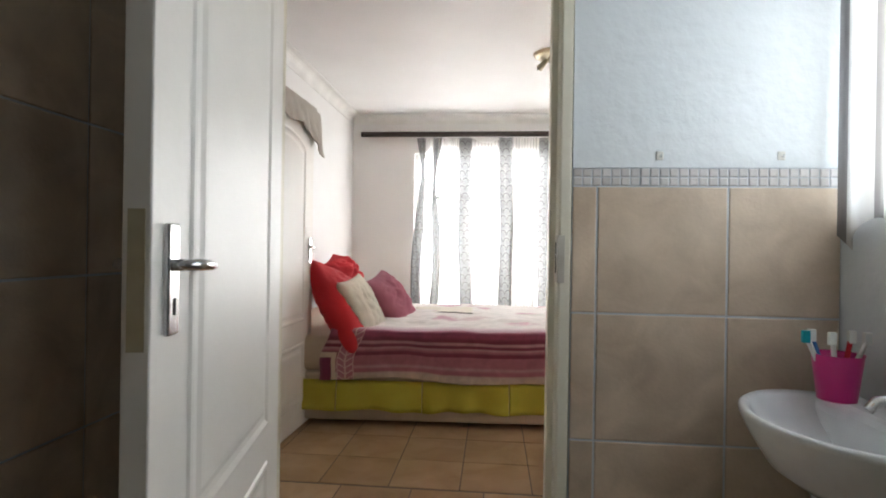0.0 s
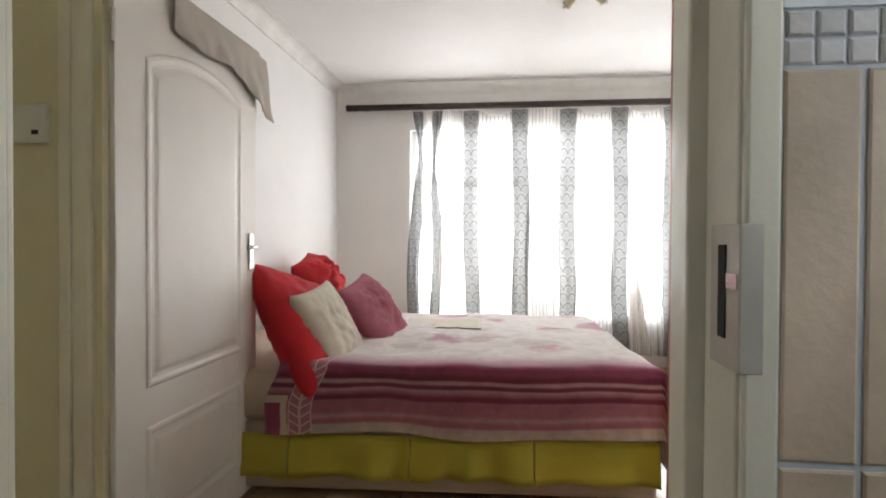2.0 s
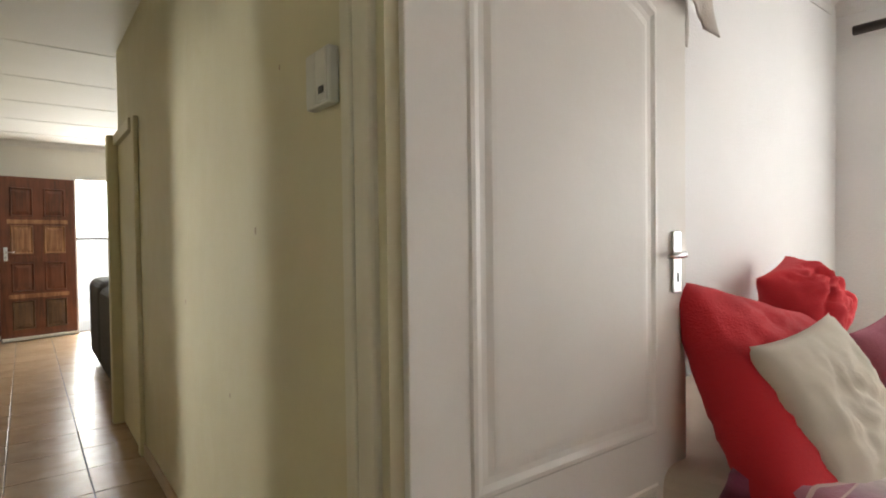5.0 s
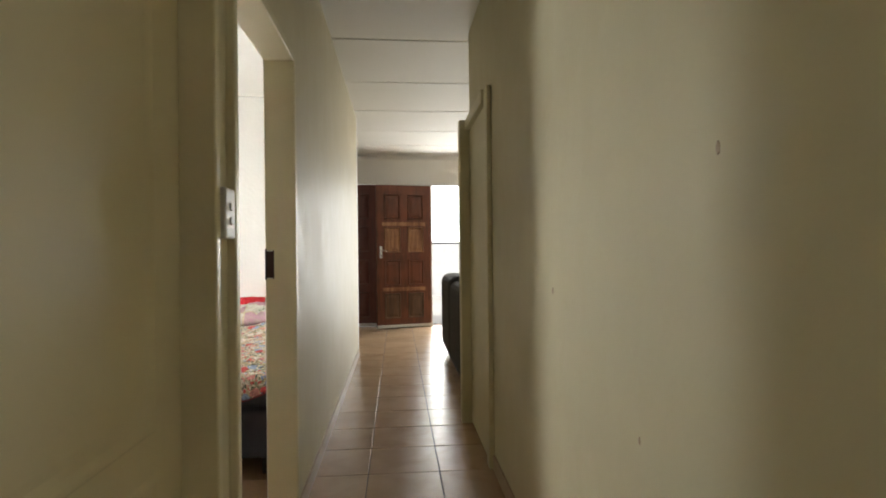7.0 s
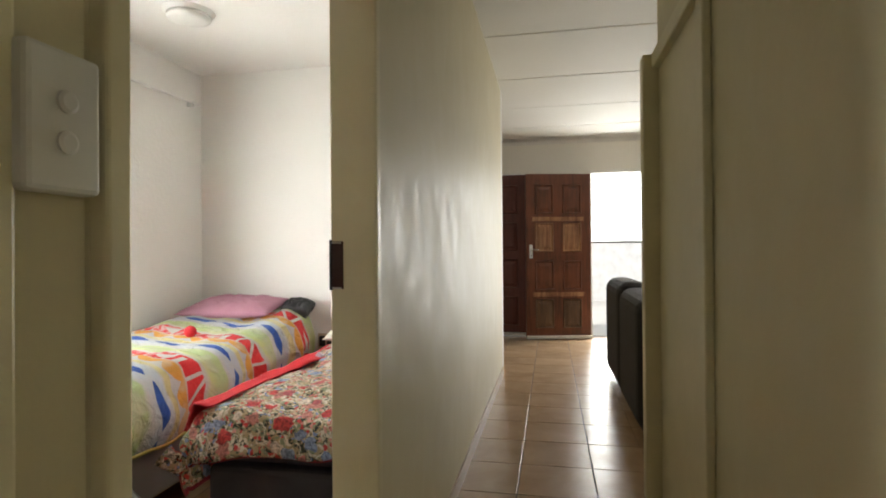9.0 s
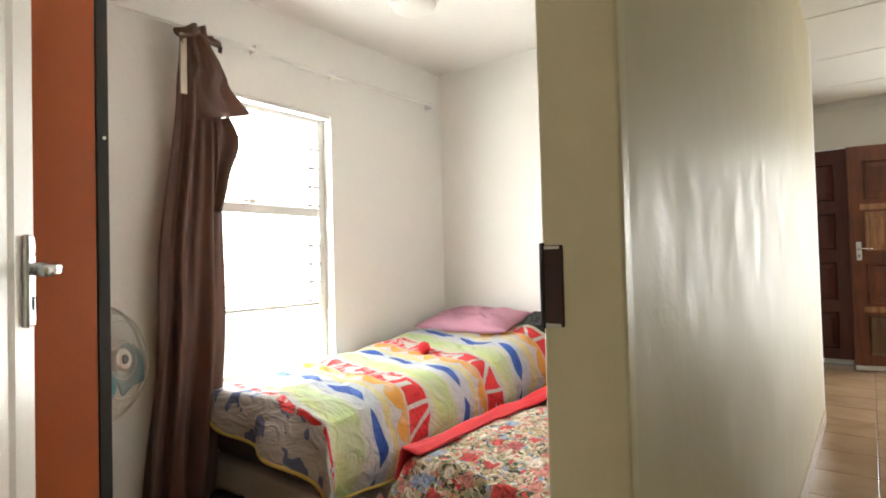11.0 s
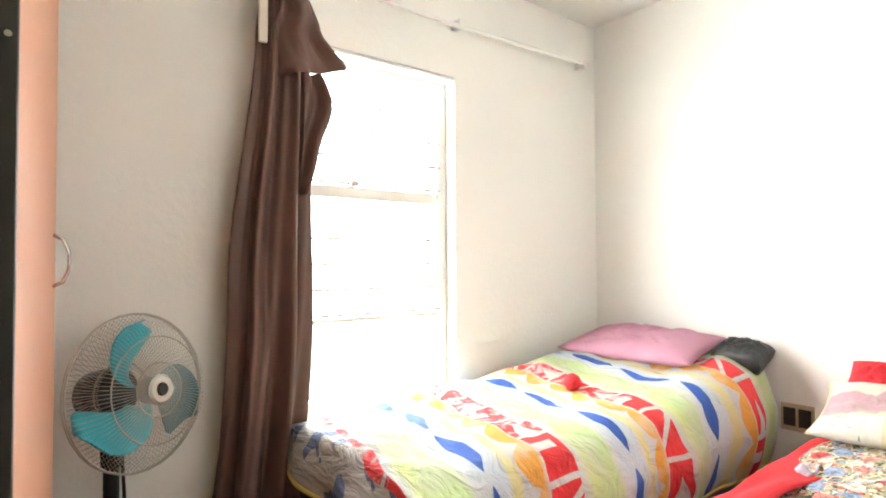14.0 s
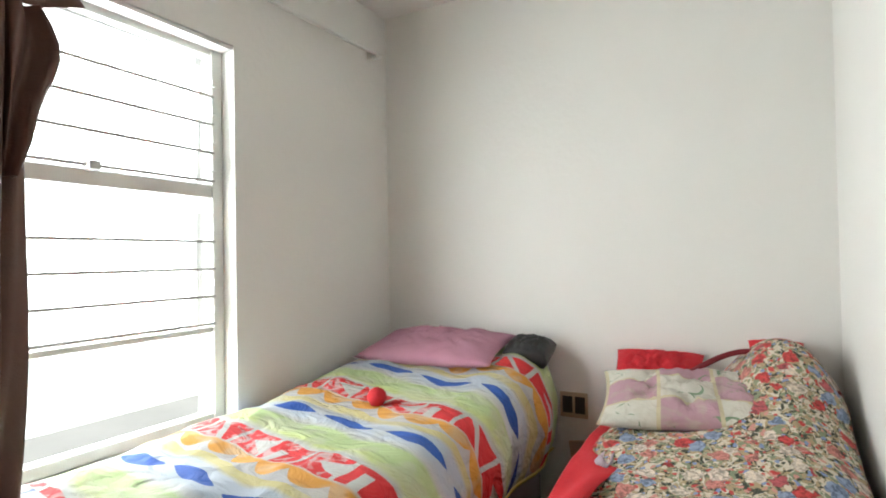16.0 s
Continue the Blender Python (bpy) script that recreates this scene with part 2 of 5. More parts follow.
def blanket_material():
    # pale floral field, a purple band and thin dark stripes towards the hem; v runs down over the drape
    m = bpy.data.materials.new("pink_purple_fleece_blanket")
    m.use_nodes = True
    nt, b = nodes_of(m)
    uv = coords(nt, "UV")
    s = split(nt, uv)
    obj = coords(nt)
    wob = math_node(nt, "MULTIPLY", math_node(nt, "SUBTRACT", noise_node(nt, obj, 3.0, 2.0), 0.5), 0.035)
    v = math_node(nt, "ADD", s[1], wob)
    cream, rose, plum = (0.64, 0.58, 0.55), (0.36, 0.13, 0.175), (0.17, 0.024, 0.055)
    magenta, light = (0.30, 0.065, 0.135), (0.46, 0.25, 0.28)
    field = ramp_node(nt, v, [(0.0, cream), (0.47, cream), (0.505, (0.52, 0.36, 0.40)), (0.54, magenta), (0.585, magenta), (0.615, plum), (0.635, plum), (0.645, light),
                              (0.662, light), (0.670, plum), (0.690, plum), (0.70, light), (0.722, rose), (0.742, plum), (0.764, plum), (0.775, rose),
                              (0.85, rose), (0.875, light), (0.90, rose), (0.925, rose), (0.935, (0.50, 0.38, 0.33)), (1.0, (0.54, 0.43, 0.36))])
    # washed-out leaves and roses, each with a soft rim
    warp = nt.nodes.new("ShaderNodeVectorMath")
    warp.operation = "MULTIPLY_ADD"
    wn2 = nt.nodes.new("ShaderNodeTexNoise")
    wn2.inputs["Scale"].default_value = 5.0
    nt.links.new(obj, wn2.inputs["Vector"])
    nt.links.new(wn2.outputs["Color"], warp.inputs[0])
    warp.inputs[1].default_value = (0.24, 0.24, 0.24)
    nt.links.new(obj, warp.inputs[2])
    dist = voronoi_node(nt, warp.outputs[0], 3.3)
    kind = split(nt, voronoi_node(nt, warp.outputs[0], 3.3, "Color"))
    soft = ramp_node(nt, dist, [(0.30, (1.0, 1.0, 1.0)), (0.46, (0.0, 0.0, 0.0))])
    inside = ramp_node(nt, v, [(0.40, (1.0, 1.0, 1.0)), (0.47, (0.0, 0.0, 0.0))])
    fcol = ramp_node(nt, kind[0], [(0.0, (0.43, 0.41, 0.35)), (0.45, (0.52, 0.44, 0.41)), (0.55, (0.50, 0.17, 0.26)), (0.85, (0.38, 0.08, 0.17))])
    streak = math_node(nt, "MULTIPLY_ADD", noise_node(nt, warp.outputs[0], 12.0, 3.0, 1.0), 1.5)
    streak.node.inputs[2].default_value = 0.05
    col = mix_colour(nt, math_node(nt, "MULTIPLY", math_node(nt, "MULTIPLY", soft, inside), streak), field, fcol)
    nap = ramp_node(nt, noise_node(nt, obj, 14.0, 4.0, 0.8), [(0.35, (0.80, 0.80, 0.80)), (0.7, (1.08, 1.08, 1.08))])
    mul = nt.nodes.new("ShaderNodeMix")
    mul.data_type, mul.blend_type = "RGBA", "MULTIPLY"
    mul.inputs[0].default_value = 1.0
    nt.links.new(col, mul.inputs[6])
    nt.links.new(nap, mul.inputs[7])
    col = mul.outputs[2]

    def below(x, lim):
        return math_node(nt, "LESS_THAN", x, lim)

    def above(x, lim):
        return math_node(nt, "GREATER_THAN", x, lim)
    # plaited border column and a plum corner block with a cream edge
    uu = math_node(nt, "ABSOLUTE", math_node(nt, "DIVIDE", math_node(nt, "SUBTRACT", s[0], 0.080), 0.026))
    chev = math_node(nt, "FRACT", math_node(nt, "ADD", math_node(nt, "MULTIPLY", v, 17.0), math_node(nt, "MULTIPLY", uu, 0.8)))
    lines = math_node(nt, "MAXIMUM", below(chev, 0.2), math_node(nt, "MAXIMUM", below(uu, 0.10), above(uu, 0.90)))
    plait = mix_colour(nt, lines, (0.38, 0.15, 0.20), (0.58, 0.40, 0.38))
    col = mix_colour(nt, math_node(nt, "MULTIPLY", below(uu, 1.0), above(v, 0.50)), col, plait)
    edge = math_node(nt, "MULTIPLY", below(s[0], 0.050), above(v, 0.74))
    block = math_node(nt, "MULTIPLY", below(s[0], 0.036), above(v, 0.79))
    col = mix_colour(nt, edge, col, mix_colour(nt, block, (0.58, 0.46, 0.37), (0.20, 0.03, 0.08)))
    nt.links.new(col, b.inputs["Base Color"])
    b.inputs["Roughness"].default_value = 0.95
    b.inputs["Sheen Weight"].default_value = 0.3
    bumped(nt, b, noise_node(nt, obj, 120, 3.0), 0.3)
    return m


def duvet_material():
    # bands across the bed, head to foot: red letter-like shapes, orange, pale yellow, blue arcs, green
    m = bpy.data.materials.new("multicolour_patterned_duvet")
    m.use_nodes = True
    nt, b = nodes_of(m)
    uv = coords(nt, "UV")
    obj = coords(nt)
    s = split(nt, uv)

    def mul(x, y):
        return math_node(nt, "MULTIPLY", x, y)

    def plus(x, y):
        return math_node(nt, "ADD", x, y)

    def below(x, lim):
        return math_node(nt, "LESS_THAN", x, lim)

    def above(x, lim):
        return math_node(nt, "GREATER_THAN", x, lim)

    def either(x, y):
        return math_node(nt, "MAXIMUM", x, y)

    wob = mul(math_node(nt, "SUBTRACT", noise_node(nt, obj, 4.0, 2.0), 0.5), 0.060)
    p = plus(mul(plus(s[0], wob), 3.75), 0.70)
    f = math_node(nt, "FRACT", p)
    band = math_node(nt, "FLOOR", p)
    white, yellow, orange = (0.50, 0.51, 0.50), (0.54, 0.49, 0.24), (0.60, 0.29, 0.05)
    green, ice, red, blue = (0.42, 0.52, 0.25), (0.44, 0.49, 0.56), (0.58, 0.025, 0.03), (0.025, 0.085, 0.36)
    base = ramp_node(nt, f, [(0.0, white), (0.23, white), (0.25, orange), (0.36, orange), (0.38, yellow), (0.45, yellow), (0.49, ice), (0.66, ice),
                             (0.72, white), (0.76, green), (0.87, green), (0.95, (0.50, 0.58, 0.24)), (1.0, white)])
    sc = math_node(nt, "ABSOLUTE", math_node(nt, "SUBTRACT", math_node(nt, "FRACT", mul(s[1], 9.0)), 0.5))
    bite = mul(above(f, math_node(nt, "SUBTRACT", 0.37, mul(mul(sc, sc), 0.38))), below(f, 0.39))
    base = mix_colour(nt, bite, base, (0.46, 0.46, 0.47))
    # cloudy pale patches over the colour bands
    cloud = ramp_node(nt, noise_node(nt, obj, 9.0, 2.0), [(0.50, (0.0, 0.0, 0.0)), (0.60, (0.38, 0.38, 0.38))])
    col = mix_colour(nt, cloud, base, (0.50, 0.49, 0.42))
    # red letters
    n = plus(mul(s[1], 7.6), mul(band, 0.37))
    cell, c = math_node(nt, "FLOOR", n), math_node(nt, "FRACT", n)
    pick = math_node(nt, "FRACT", plus(mul(cell, 0.618), mul(band, 0.41)))
    a = math_node(nt, "DIVIDE", f, 0.24)
    mid = math_node(nt, "ABSOLUTE", math_node(nt, "SUBTRACT", a, 0.5))
    wedge = mul(below(mid, mul(math_node(nt, "SUBTRACT", c, 0.42), 0.55)), above(c, 0.42))
    slot = mul(mul(above(c, 0.34), below(c, 0.56)), above(a, 0.36))
    slash = below(math_node(nt, "ABSOLUTE", plus(math_node(nt, "SUBTRACT", c, mul(a, 0.6)), -0.22)), 0.075)
    first, second = below(pick, 0.36), above(pick, 0.70)
    third = math_node(nt, "SUBTRACT", 1.0, either(first, second))
    hole = either(either(mul(wedge, first), mul(slot, second)), mul(slash, third))
    hole = either(hole, below(c, 0.10))
    on = mul(mul(below(f, 0.23), above(f, 0.02)), math_node(nt, "SUBTRACT", 1.0, hole))
    rub = ramp_node(nt, noise_node(nt, obj, 22.0, 3.0, 1.0), [(0.50, (1.0, 1.0, 1.0)), (0.60, (0.35, 0.35, 0.35))])
    rubbed = either(above(s[1], 0.62), rub)
    col = mix_colour(nt, mul(on, rubbed), col, red)
    # blue arcs, thick in the middle and pointed at their ends
    q = math_node(nt, "SUBTRACT", math_node(nt, "FRACT", plus(mul(s[1], 4.3), mul(band, 0.3))), 0.5)
    q2 = mul(q, q)
    rise = plus(mul(q2, 0.30), 0.535)
    thick = math_node(nt, "SUBTRACT", 0.115, mul(q2, 0.62))
    d = math_node(nt, "SUBTRACT", f, rise)
    col = mix_colour(nt, mul(above(d, 0.0), below(math_node(nt, "SUBTRACT", d, thick), 0.0)), col, blue)
    # the foot end is pale with grey-blue dabs
    foot = above(plus(s[0], wob), 0.90)
    dab = above(noise_node(nt, obj, 13.0, 1.5), 0.56)
    col = mix_colour(nt, foot, col, mix_colour(nt, dab, (0.44, 0.44, 0.43), (0.11, 0.14, 0.26)))
    nt.links.new(col, b.inputs["Base Color"])
    b.inputs["Roughness"].default_value = 0.9
    mp = nt.nodes.new("ShaderNodeMapping")
    mp.inputs["Scale"].default_value = (1.0, 0.55, 1.0)
    mp.inputs["Rotation"].default_value = (0.0, 0.0, 0.5)
    nt.links.new(obj, mp.inputs[0])
    bumped(nt, b, noise_node(nt, mp.outputs[0], 15, 4.0, 1.4), 0.8, 0.03)
    return m


def floral_material():
    # crowded flowers: roses, blue blooms and cream medallions among dark leaves on an ochre ground
    m = bpy.data.materials.new("red_blue_floral_comforter")
    m.use_nodes = True
    nt, b = nodes_of(m)
    obj = coords(nt)
    warp = nt.nodes.new("ShaderNodeVectorMath")
    warp.operation = "MULTIPLY_ADD"
    wn2 = nt.nodes.new("ShaderNodeTexNoise")
    wn2.inputs["Scale"].default_value = 38.0
    nt.links.new(obj, wn2.inputs["Vector"])
    nt.links.new(wn2.outputs["Color"], warp.inputs[0])
    warp.inputs[1].default_value = (0.035, 0.035, 0.035)
    nt.links.new(obj, warp.inputs[2])
    vec = warp.outputs[0]
    ochre, dark = (0.35, 0.27, 0.155), (0.04, 0.045, 0.03)
    ground = mix_colour(nt, math_node(nt, "GREATER_THAN", noise_node(nt, vec, 62.0, 3.0), 0.515), ochre, dark)
    leaves = mix_colour(nt, math_node(nt, "GREATER_THAN", noise_node(nt, vec, 47.0, 2.0, 0.5), 0.57), ground, (0.20, 0.23, 0.14))
    # cream scrolls: thin bands where a slow noise crosses a level
    level = math_node(nt, "ABSOLUTE", math_node(nt, "SUBTRACT", noise_node(nt, vec, 19.0, 1.0, 1.2), 0.5))
    leaves = mix_colour(nt, math_node(nt, "LESS_THAN", level, 0.030), leaves, (0.56, 0.50, 0.39))
    small = split(nt, voronoi_node(nt, vec, 58.0, "Color"))
    sdist = math_node(nt, "LESS_THAN", voronoi_node(nt, vec, 58.0), 0.38)
    scol = ramp_node(nt, small[1], [(0.0, (0.45, 0.05, 0.045)), (0.30, (0.56, 0.48, 0.36)), (0.62, (0.19, 0.25, 0.42)), (0.80, (0.52, 0.24, 0.20))], "CONSTANT")
    col = mix_colour(nt, sdist, leaves, scol)
    dist = voronoi_node(nt, vec, 17.0)
    kind = split(nt, voronoi_node(nt, vec, 17.0, "Color"))
    fcol = ramp_node(nt, kind[0], [(0.0, (0.50, 0.05, 0.05)), (0.28, (0.50, 0.20, 0.17)), (0.48, (0.23, 0.30, 0.46)), (0.66, (0.60, 0.53, 0.45)), (0.86, (0.42, 0.09, 0.10))], "CONSTANT")
    petal = ramp_node(nt, noise_node(nt, vec, 85.0, 3.0, 0.8), [(0.38, (0.42, 0.42, 0.42)), (0.60, (1.15, 1.1, 1.05))])
    mul = nt.nodes.new("ShaderNodeMix")
    mul.data_type, mul.blend_type = "RGBA", "MULTIPLY"
    mul.inputs[0].default_value = 1.0
    nt.links.new(fcol, mul.inputs[6])
    nt.links.new(petal, mul.inputs[7])
    col = mix_colour(nt, math_node(nt, "LESS_THAN", dist, 0.40), col, mul.outputs[2])
    nt.links.new(col, b.inputs["Base Color"])
    b.inputs["Roughness"].default_value = 0.85
    bumped(nt, b, noise_node(nt, obj, 14, 4.0, 0.8), 0.6, 0.03)
    return m


def patch_material():
    # cream and rose squares between ochre strips, with curled green leaves
    m = bpy.data.materials.new("patchwork_floral_pillowcase")
    m.use_nodes = True
    nt, b = nodes_of(m)
    uv = coords(nt, "UV")
    obj = coords(nt)
    s = split(nt, uv)
    a, c = math_node(nt, "MULTIPLY", s[0], 2.6), math_node(nt, "MULTIPLY", s[1], 3.2)
    parity = math_node(nt, "MODULO", math_node(nt, "ADD", math_node(nt, "FLOOR", a), math_node(nt, "FLOOR", c)), 2.0)
    col = mix_colour(nt, parity, (0.55, 0.53, 0.46), (0.40, 0.24, 0.28))
    cloud = noise_node(nt, obj, 16.0, 3.0, 1.5)
    col = mix_colour(nt, ramp_node(nt, cloud, [(0.52, (0.0, 0.0, 0.0)), (0.66, (0.5, 0.5, 0.5))]), col, (0.40, 0.36, 0.28))
    ring = math_node(nt, "ABSOLUTE", math_node(nt, "SUBTRACT", voronoi_node(nt, obj, 12.0), 0.34))
    curl = math_node(nt, "LESS_THAN", math_node(nt, "ADD", ring, math_node(nt, "MULTIPLY", noise_node(nt, obj, 18.0, 2.0), 0.22)), 0.115)
    col = mix_colour(nt, curl, col, (0.17, 0.24, 0.15))
    strip = math_node(nt, "MAXIMUM", math_node(nt, "LESS_THAN", math_node(nt, "FRACT", a), 0.06), math_node(nt, "LESS_THAN", math_node(nt, "FRACT", c), 0.07))
    col = mix_colour(nt, strip, col, (0.50, 0.44, 0.29))
    nt.links.new(col, b.inputs["Base Color"])
    b.inputs["Roughness"].default_value = 0.9
    bumped(nt, b, noise_node(nt, obj, 22, 3.0, 0.6), 0.5, 0.02)
    return m


def curtain_material(name, grey, clear_part=0.22):
    # thin voile: grey scalloped bands, or white with fine stripes
    m = bpy.data.materials.new(name)
    m.use_nodes = True
    nt, b = nodes_of(m)
    uv = coords(nt, "UV")
    s = split(nt, uv)
    if grey:
        # rows of fish scales, every other row shifted by half a scale
        rows = math_node(nt, "MULTIPLY", s[1], 27.0)
        shift = math_node(nt, "MULTIPLY", math_node(nt, "MODULO", math_node(nt, "FLOOR", rows), 2.0), 0.5)
        row = math_node(nt, "FRACT", rows)
        across = math_node(nt, "SUBTRACT", math_node(nt, "FRACT", math_node(nt, "ADD", math_node(nt, "MULTIPLY", s[0], 2.0), shift)), 0.5)
        reach = math_node(nt, "SQRT", math_node(nt, "ADD", math_node(nt, "MULTIPLY", across, across), math_node(nt, "MULTIPLY", math_node(nt, "MULTIPLY", math_node(nt, "SUBTRACT", 1.0, row), math_node(nt, "SUBTRACT", 1.0, row)), 0.55)))
        ring = math_node(nt, "ABSOLUTE", math_node(nt, "SUBTRACT", reach, 0.44))
        col = ramp_node(nt, ring, [(0.03, (0.13, 0.13, 0.13)), (0.09, (0.30, 0.30, 0.30)), (0.2, (0.24, 0.24, 0.245))])
        see = 0.05
    else:
        line = math_node(nt, "FRACT", math_node(nt, "MULTIPLY", s[0], 9.0))
        col = mix_colour(nt, math_node(nt, "LESS_THAN", line, 0.14), (0.72, 0.70, 0.68), (0.26, 0.24, 0.24))
        see = clear_part
    tr = nt.nodes.new("ShaderNodeBsdfTranslucent")
    nt.links.new(col, tr.inputs[0])
    clear = nt.nodes.new("ShaderNodeBsdfTransparent")
    nt.links.new(col, b.inputs["Base Color"])
    b.inputs["Roughness"].default_value = 0.9
    m1, m2 = nt.nodes.new("ShaderNodeMixShader"), nt.nodes.new("ShaderNodeMixShader")
    m1.inputs[0].default_value = 0.11 if grey else (0.5 if clear_part > 0.1 else 0.2)
    nt.links.new(b.outputs[0], m1.inputs[1])
    nt.links.new(tr.outputs[0], m1.inputs[2])
    m2.inputs[0].default_value = see
    nt.links.new(m1.outputs[0], m2.inputs[1])
    nt.links.new(clear.outputs[0], m2.inputs[2])
    nt.links.new(m2.outputs[0], nt.nodes["Material Output"].inputs[0])
    return m


M_BLANKET = blanket_material()
M_DUVET = duvet_material()
M_FLORAL = floral_material()
M_PATCH = patch_material()
M_VOILE_GREY = curtain_material("grey_scallop_voile", True)
M_VOILE_STRIPE = curtain_material("fine_striped_voile", False)
M_VOILE_DENSE = curtain_material("doubled_striped_voile", False, 0.03)


# ---------- mesh helpers ----------
def add_box(bm, x0, x1, y0, y1, z0, z1):
    vs = [bm.verts.new((x, y, z)) for z in (z0, z1) for y in (y0, y1) for x in (x0, x1)]
    for a, b, c, d in ((0, 2, 3, 1), (4, 5, 7, 6), (0, 1, 5, 4), (2, 6, 7, 3), (0, 4, 6, 2), (1, 3, 7, 5)):
        bm.faces.new((vs[a], vs[b], vs[c], vs[d]))
    return vs


def box(x0, x1, y0, y1, z0, z1, bevel=0.0, segments=2):
    bm = bmesh.new()
    add_box(bm, x0, x1, y0, y1, z0, z1)
    if bevel:
        bmesh.ops.bevel(bm, geom=list(bm.edges), offset=bevel, segments=segments, affect="EDGES", profile=0.5)
    return bm


def tube(points, radius, sides=10, closed=False):
    bm = bmesh.new()
    pts = [Vector(p) for p in points]
    rings = []
    for k, p in enumerate(pts):
        a = pts[(k - 1) % len(pts)] if (k or closed) else p
        c = pts[(k + 1) % len(pts)] if (k < len(pts) - 1 or closed) else p
        q = (c - a).to_track_quat("Z", "Y")
        r = radius[k] if isinstance(radius, (list, tuple)) else radius
        rings.append([bm.verts.new(p + q @ Vector((r * math.cos(6.2832 * j / sides), r * math.sin(6.2832 * j / sides), 0))) for j in range(sides)])
    for k in range(len(rings) if closed else len(rings) - 1):
        r0, r1 = rings[k], rings[(k + 1) % len(rings)]
        for j in range(sides):
            bm.faces.new((r0[j], r0[(j + 1) % sides], r1[(j + 1) % sides], r1[j]))
    if not closed:
        bm.faces.new(rings[0][::-1])
        bm.faces.new(rings[-1])
    return bm


def lathe(profile, sides=28, sx=1.0, sy=1.0):
    bm = bmesh.new()
    rings = []
    for r, z in profile:
        rings.append([bm.verts.new((sx * r * math.cos(6.2832 * j / sides), sy * r * math.sin(6.2832 * j / sides), z)) for j in range(sides)])
    for r0, r1 in zip(rings, rings[1:]):
        for j in range(sides):
            bm.faces.new((r0[j], r0[(j + 1) % sides], r1[(j + 1) % sides], r1[j]))
    bm.faces.new(rings[0][::-1])
    bm.faces.new(rings[-1])
    return bm


def moved(bm, m):
    bmesh.ops.transform(bm, matrix=m, verts=bm.verts)
    return bm


def surface(nu, nv, fn, thick=0.0, wrap=False):
    """A sheet fn(u, v) -> point with u, v in 0..1, with a UV map; thick closes it downwards along its normals."""
    bm = bmesh.new()
    uvl = bm.loops.layers.uv.new("UVMap")
    grid = [[bm.verts.new(fn(i / nu, j / nv)) for i in range(nu + 1)] for j in range(nv + 1)]
    for j in range(nv):
        for i in range(nu):
            f = bm.faces.new((grid[j][i], grid[j][i + 1], grid[j + 1][i + 1], grid[j + 1][i]))
            for lp, (a, b) in zip(f.loops, ((i, j), (i + 1, j), (i + 1, j + 1), (i, j + 1))):
                lp[uvl].uv = (a / nu, b / nv)
    if thick:
        bm.normal_update()
        bmesh.ops.solidify(bm, geom=list(bm.faces), thickness=thick)
    return bm


def finish(name, bm, mat, smooth=False):
    me = bpy.data.meshes.new(name)
    bmesh.ops.recalc_face_normals(bm, faces=list(bm.faces))
    bm.to_mesh(me)
    bm.free()
    me.materials.append(mat)
    if smooth:
        for p in me.polygons:
            p.use_smooth = True
    return me


def part(name, bm, mat, parent=None, label="", smooth=False):
    ob = new(name, finish(name, bm, mat, smooth))
    if parent is not None:
        ob.parent = parent
    if label:
        tagged(ob, label)
    return ob


def thing(name, label, category, m=None, group="", kind=""):
    ob = new(name)
    ob.empty_display_size = 0.1
    if m is not None:
        ob.matrix_world = m
    return tagged(ob, label, category, group, kind)


def structure(name, bm, mat, label, category, smooth=False):
    return tagged(part(name, bm, mat, None, "", smooth), label, category, "", "structure")


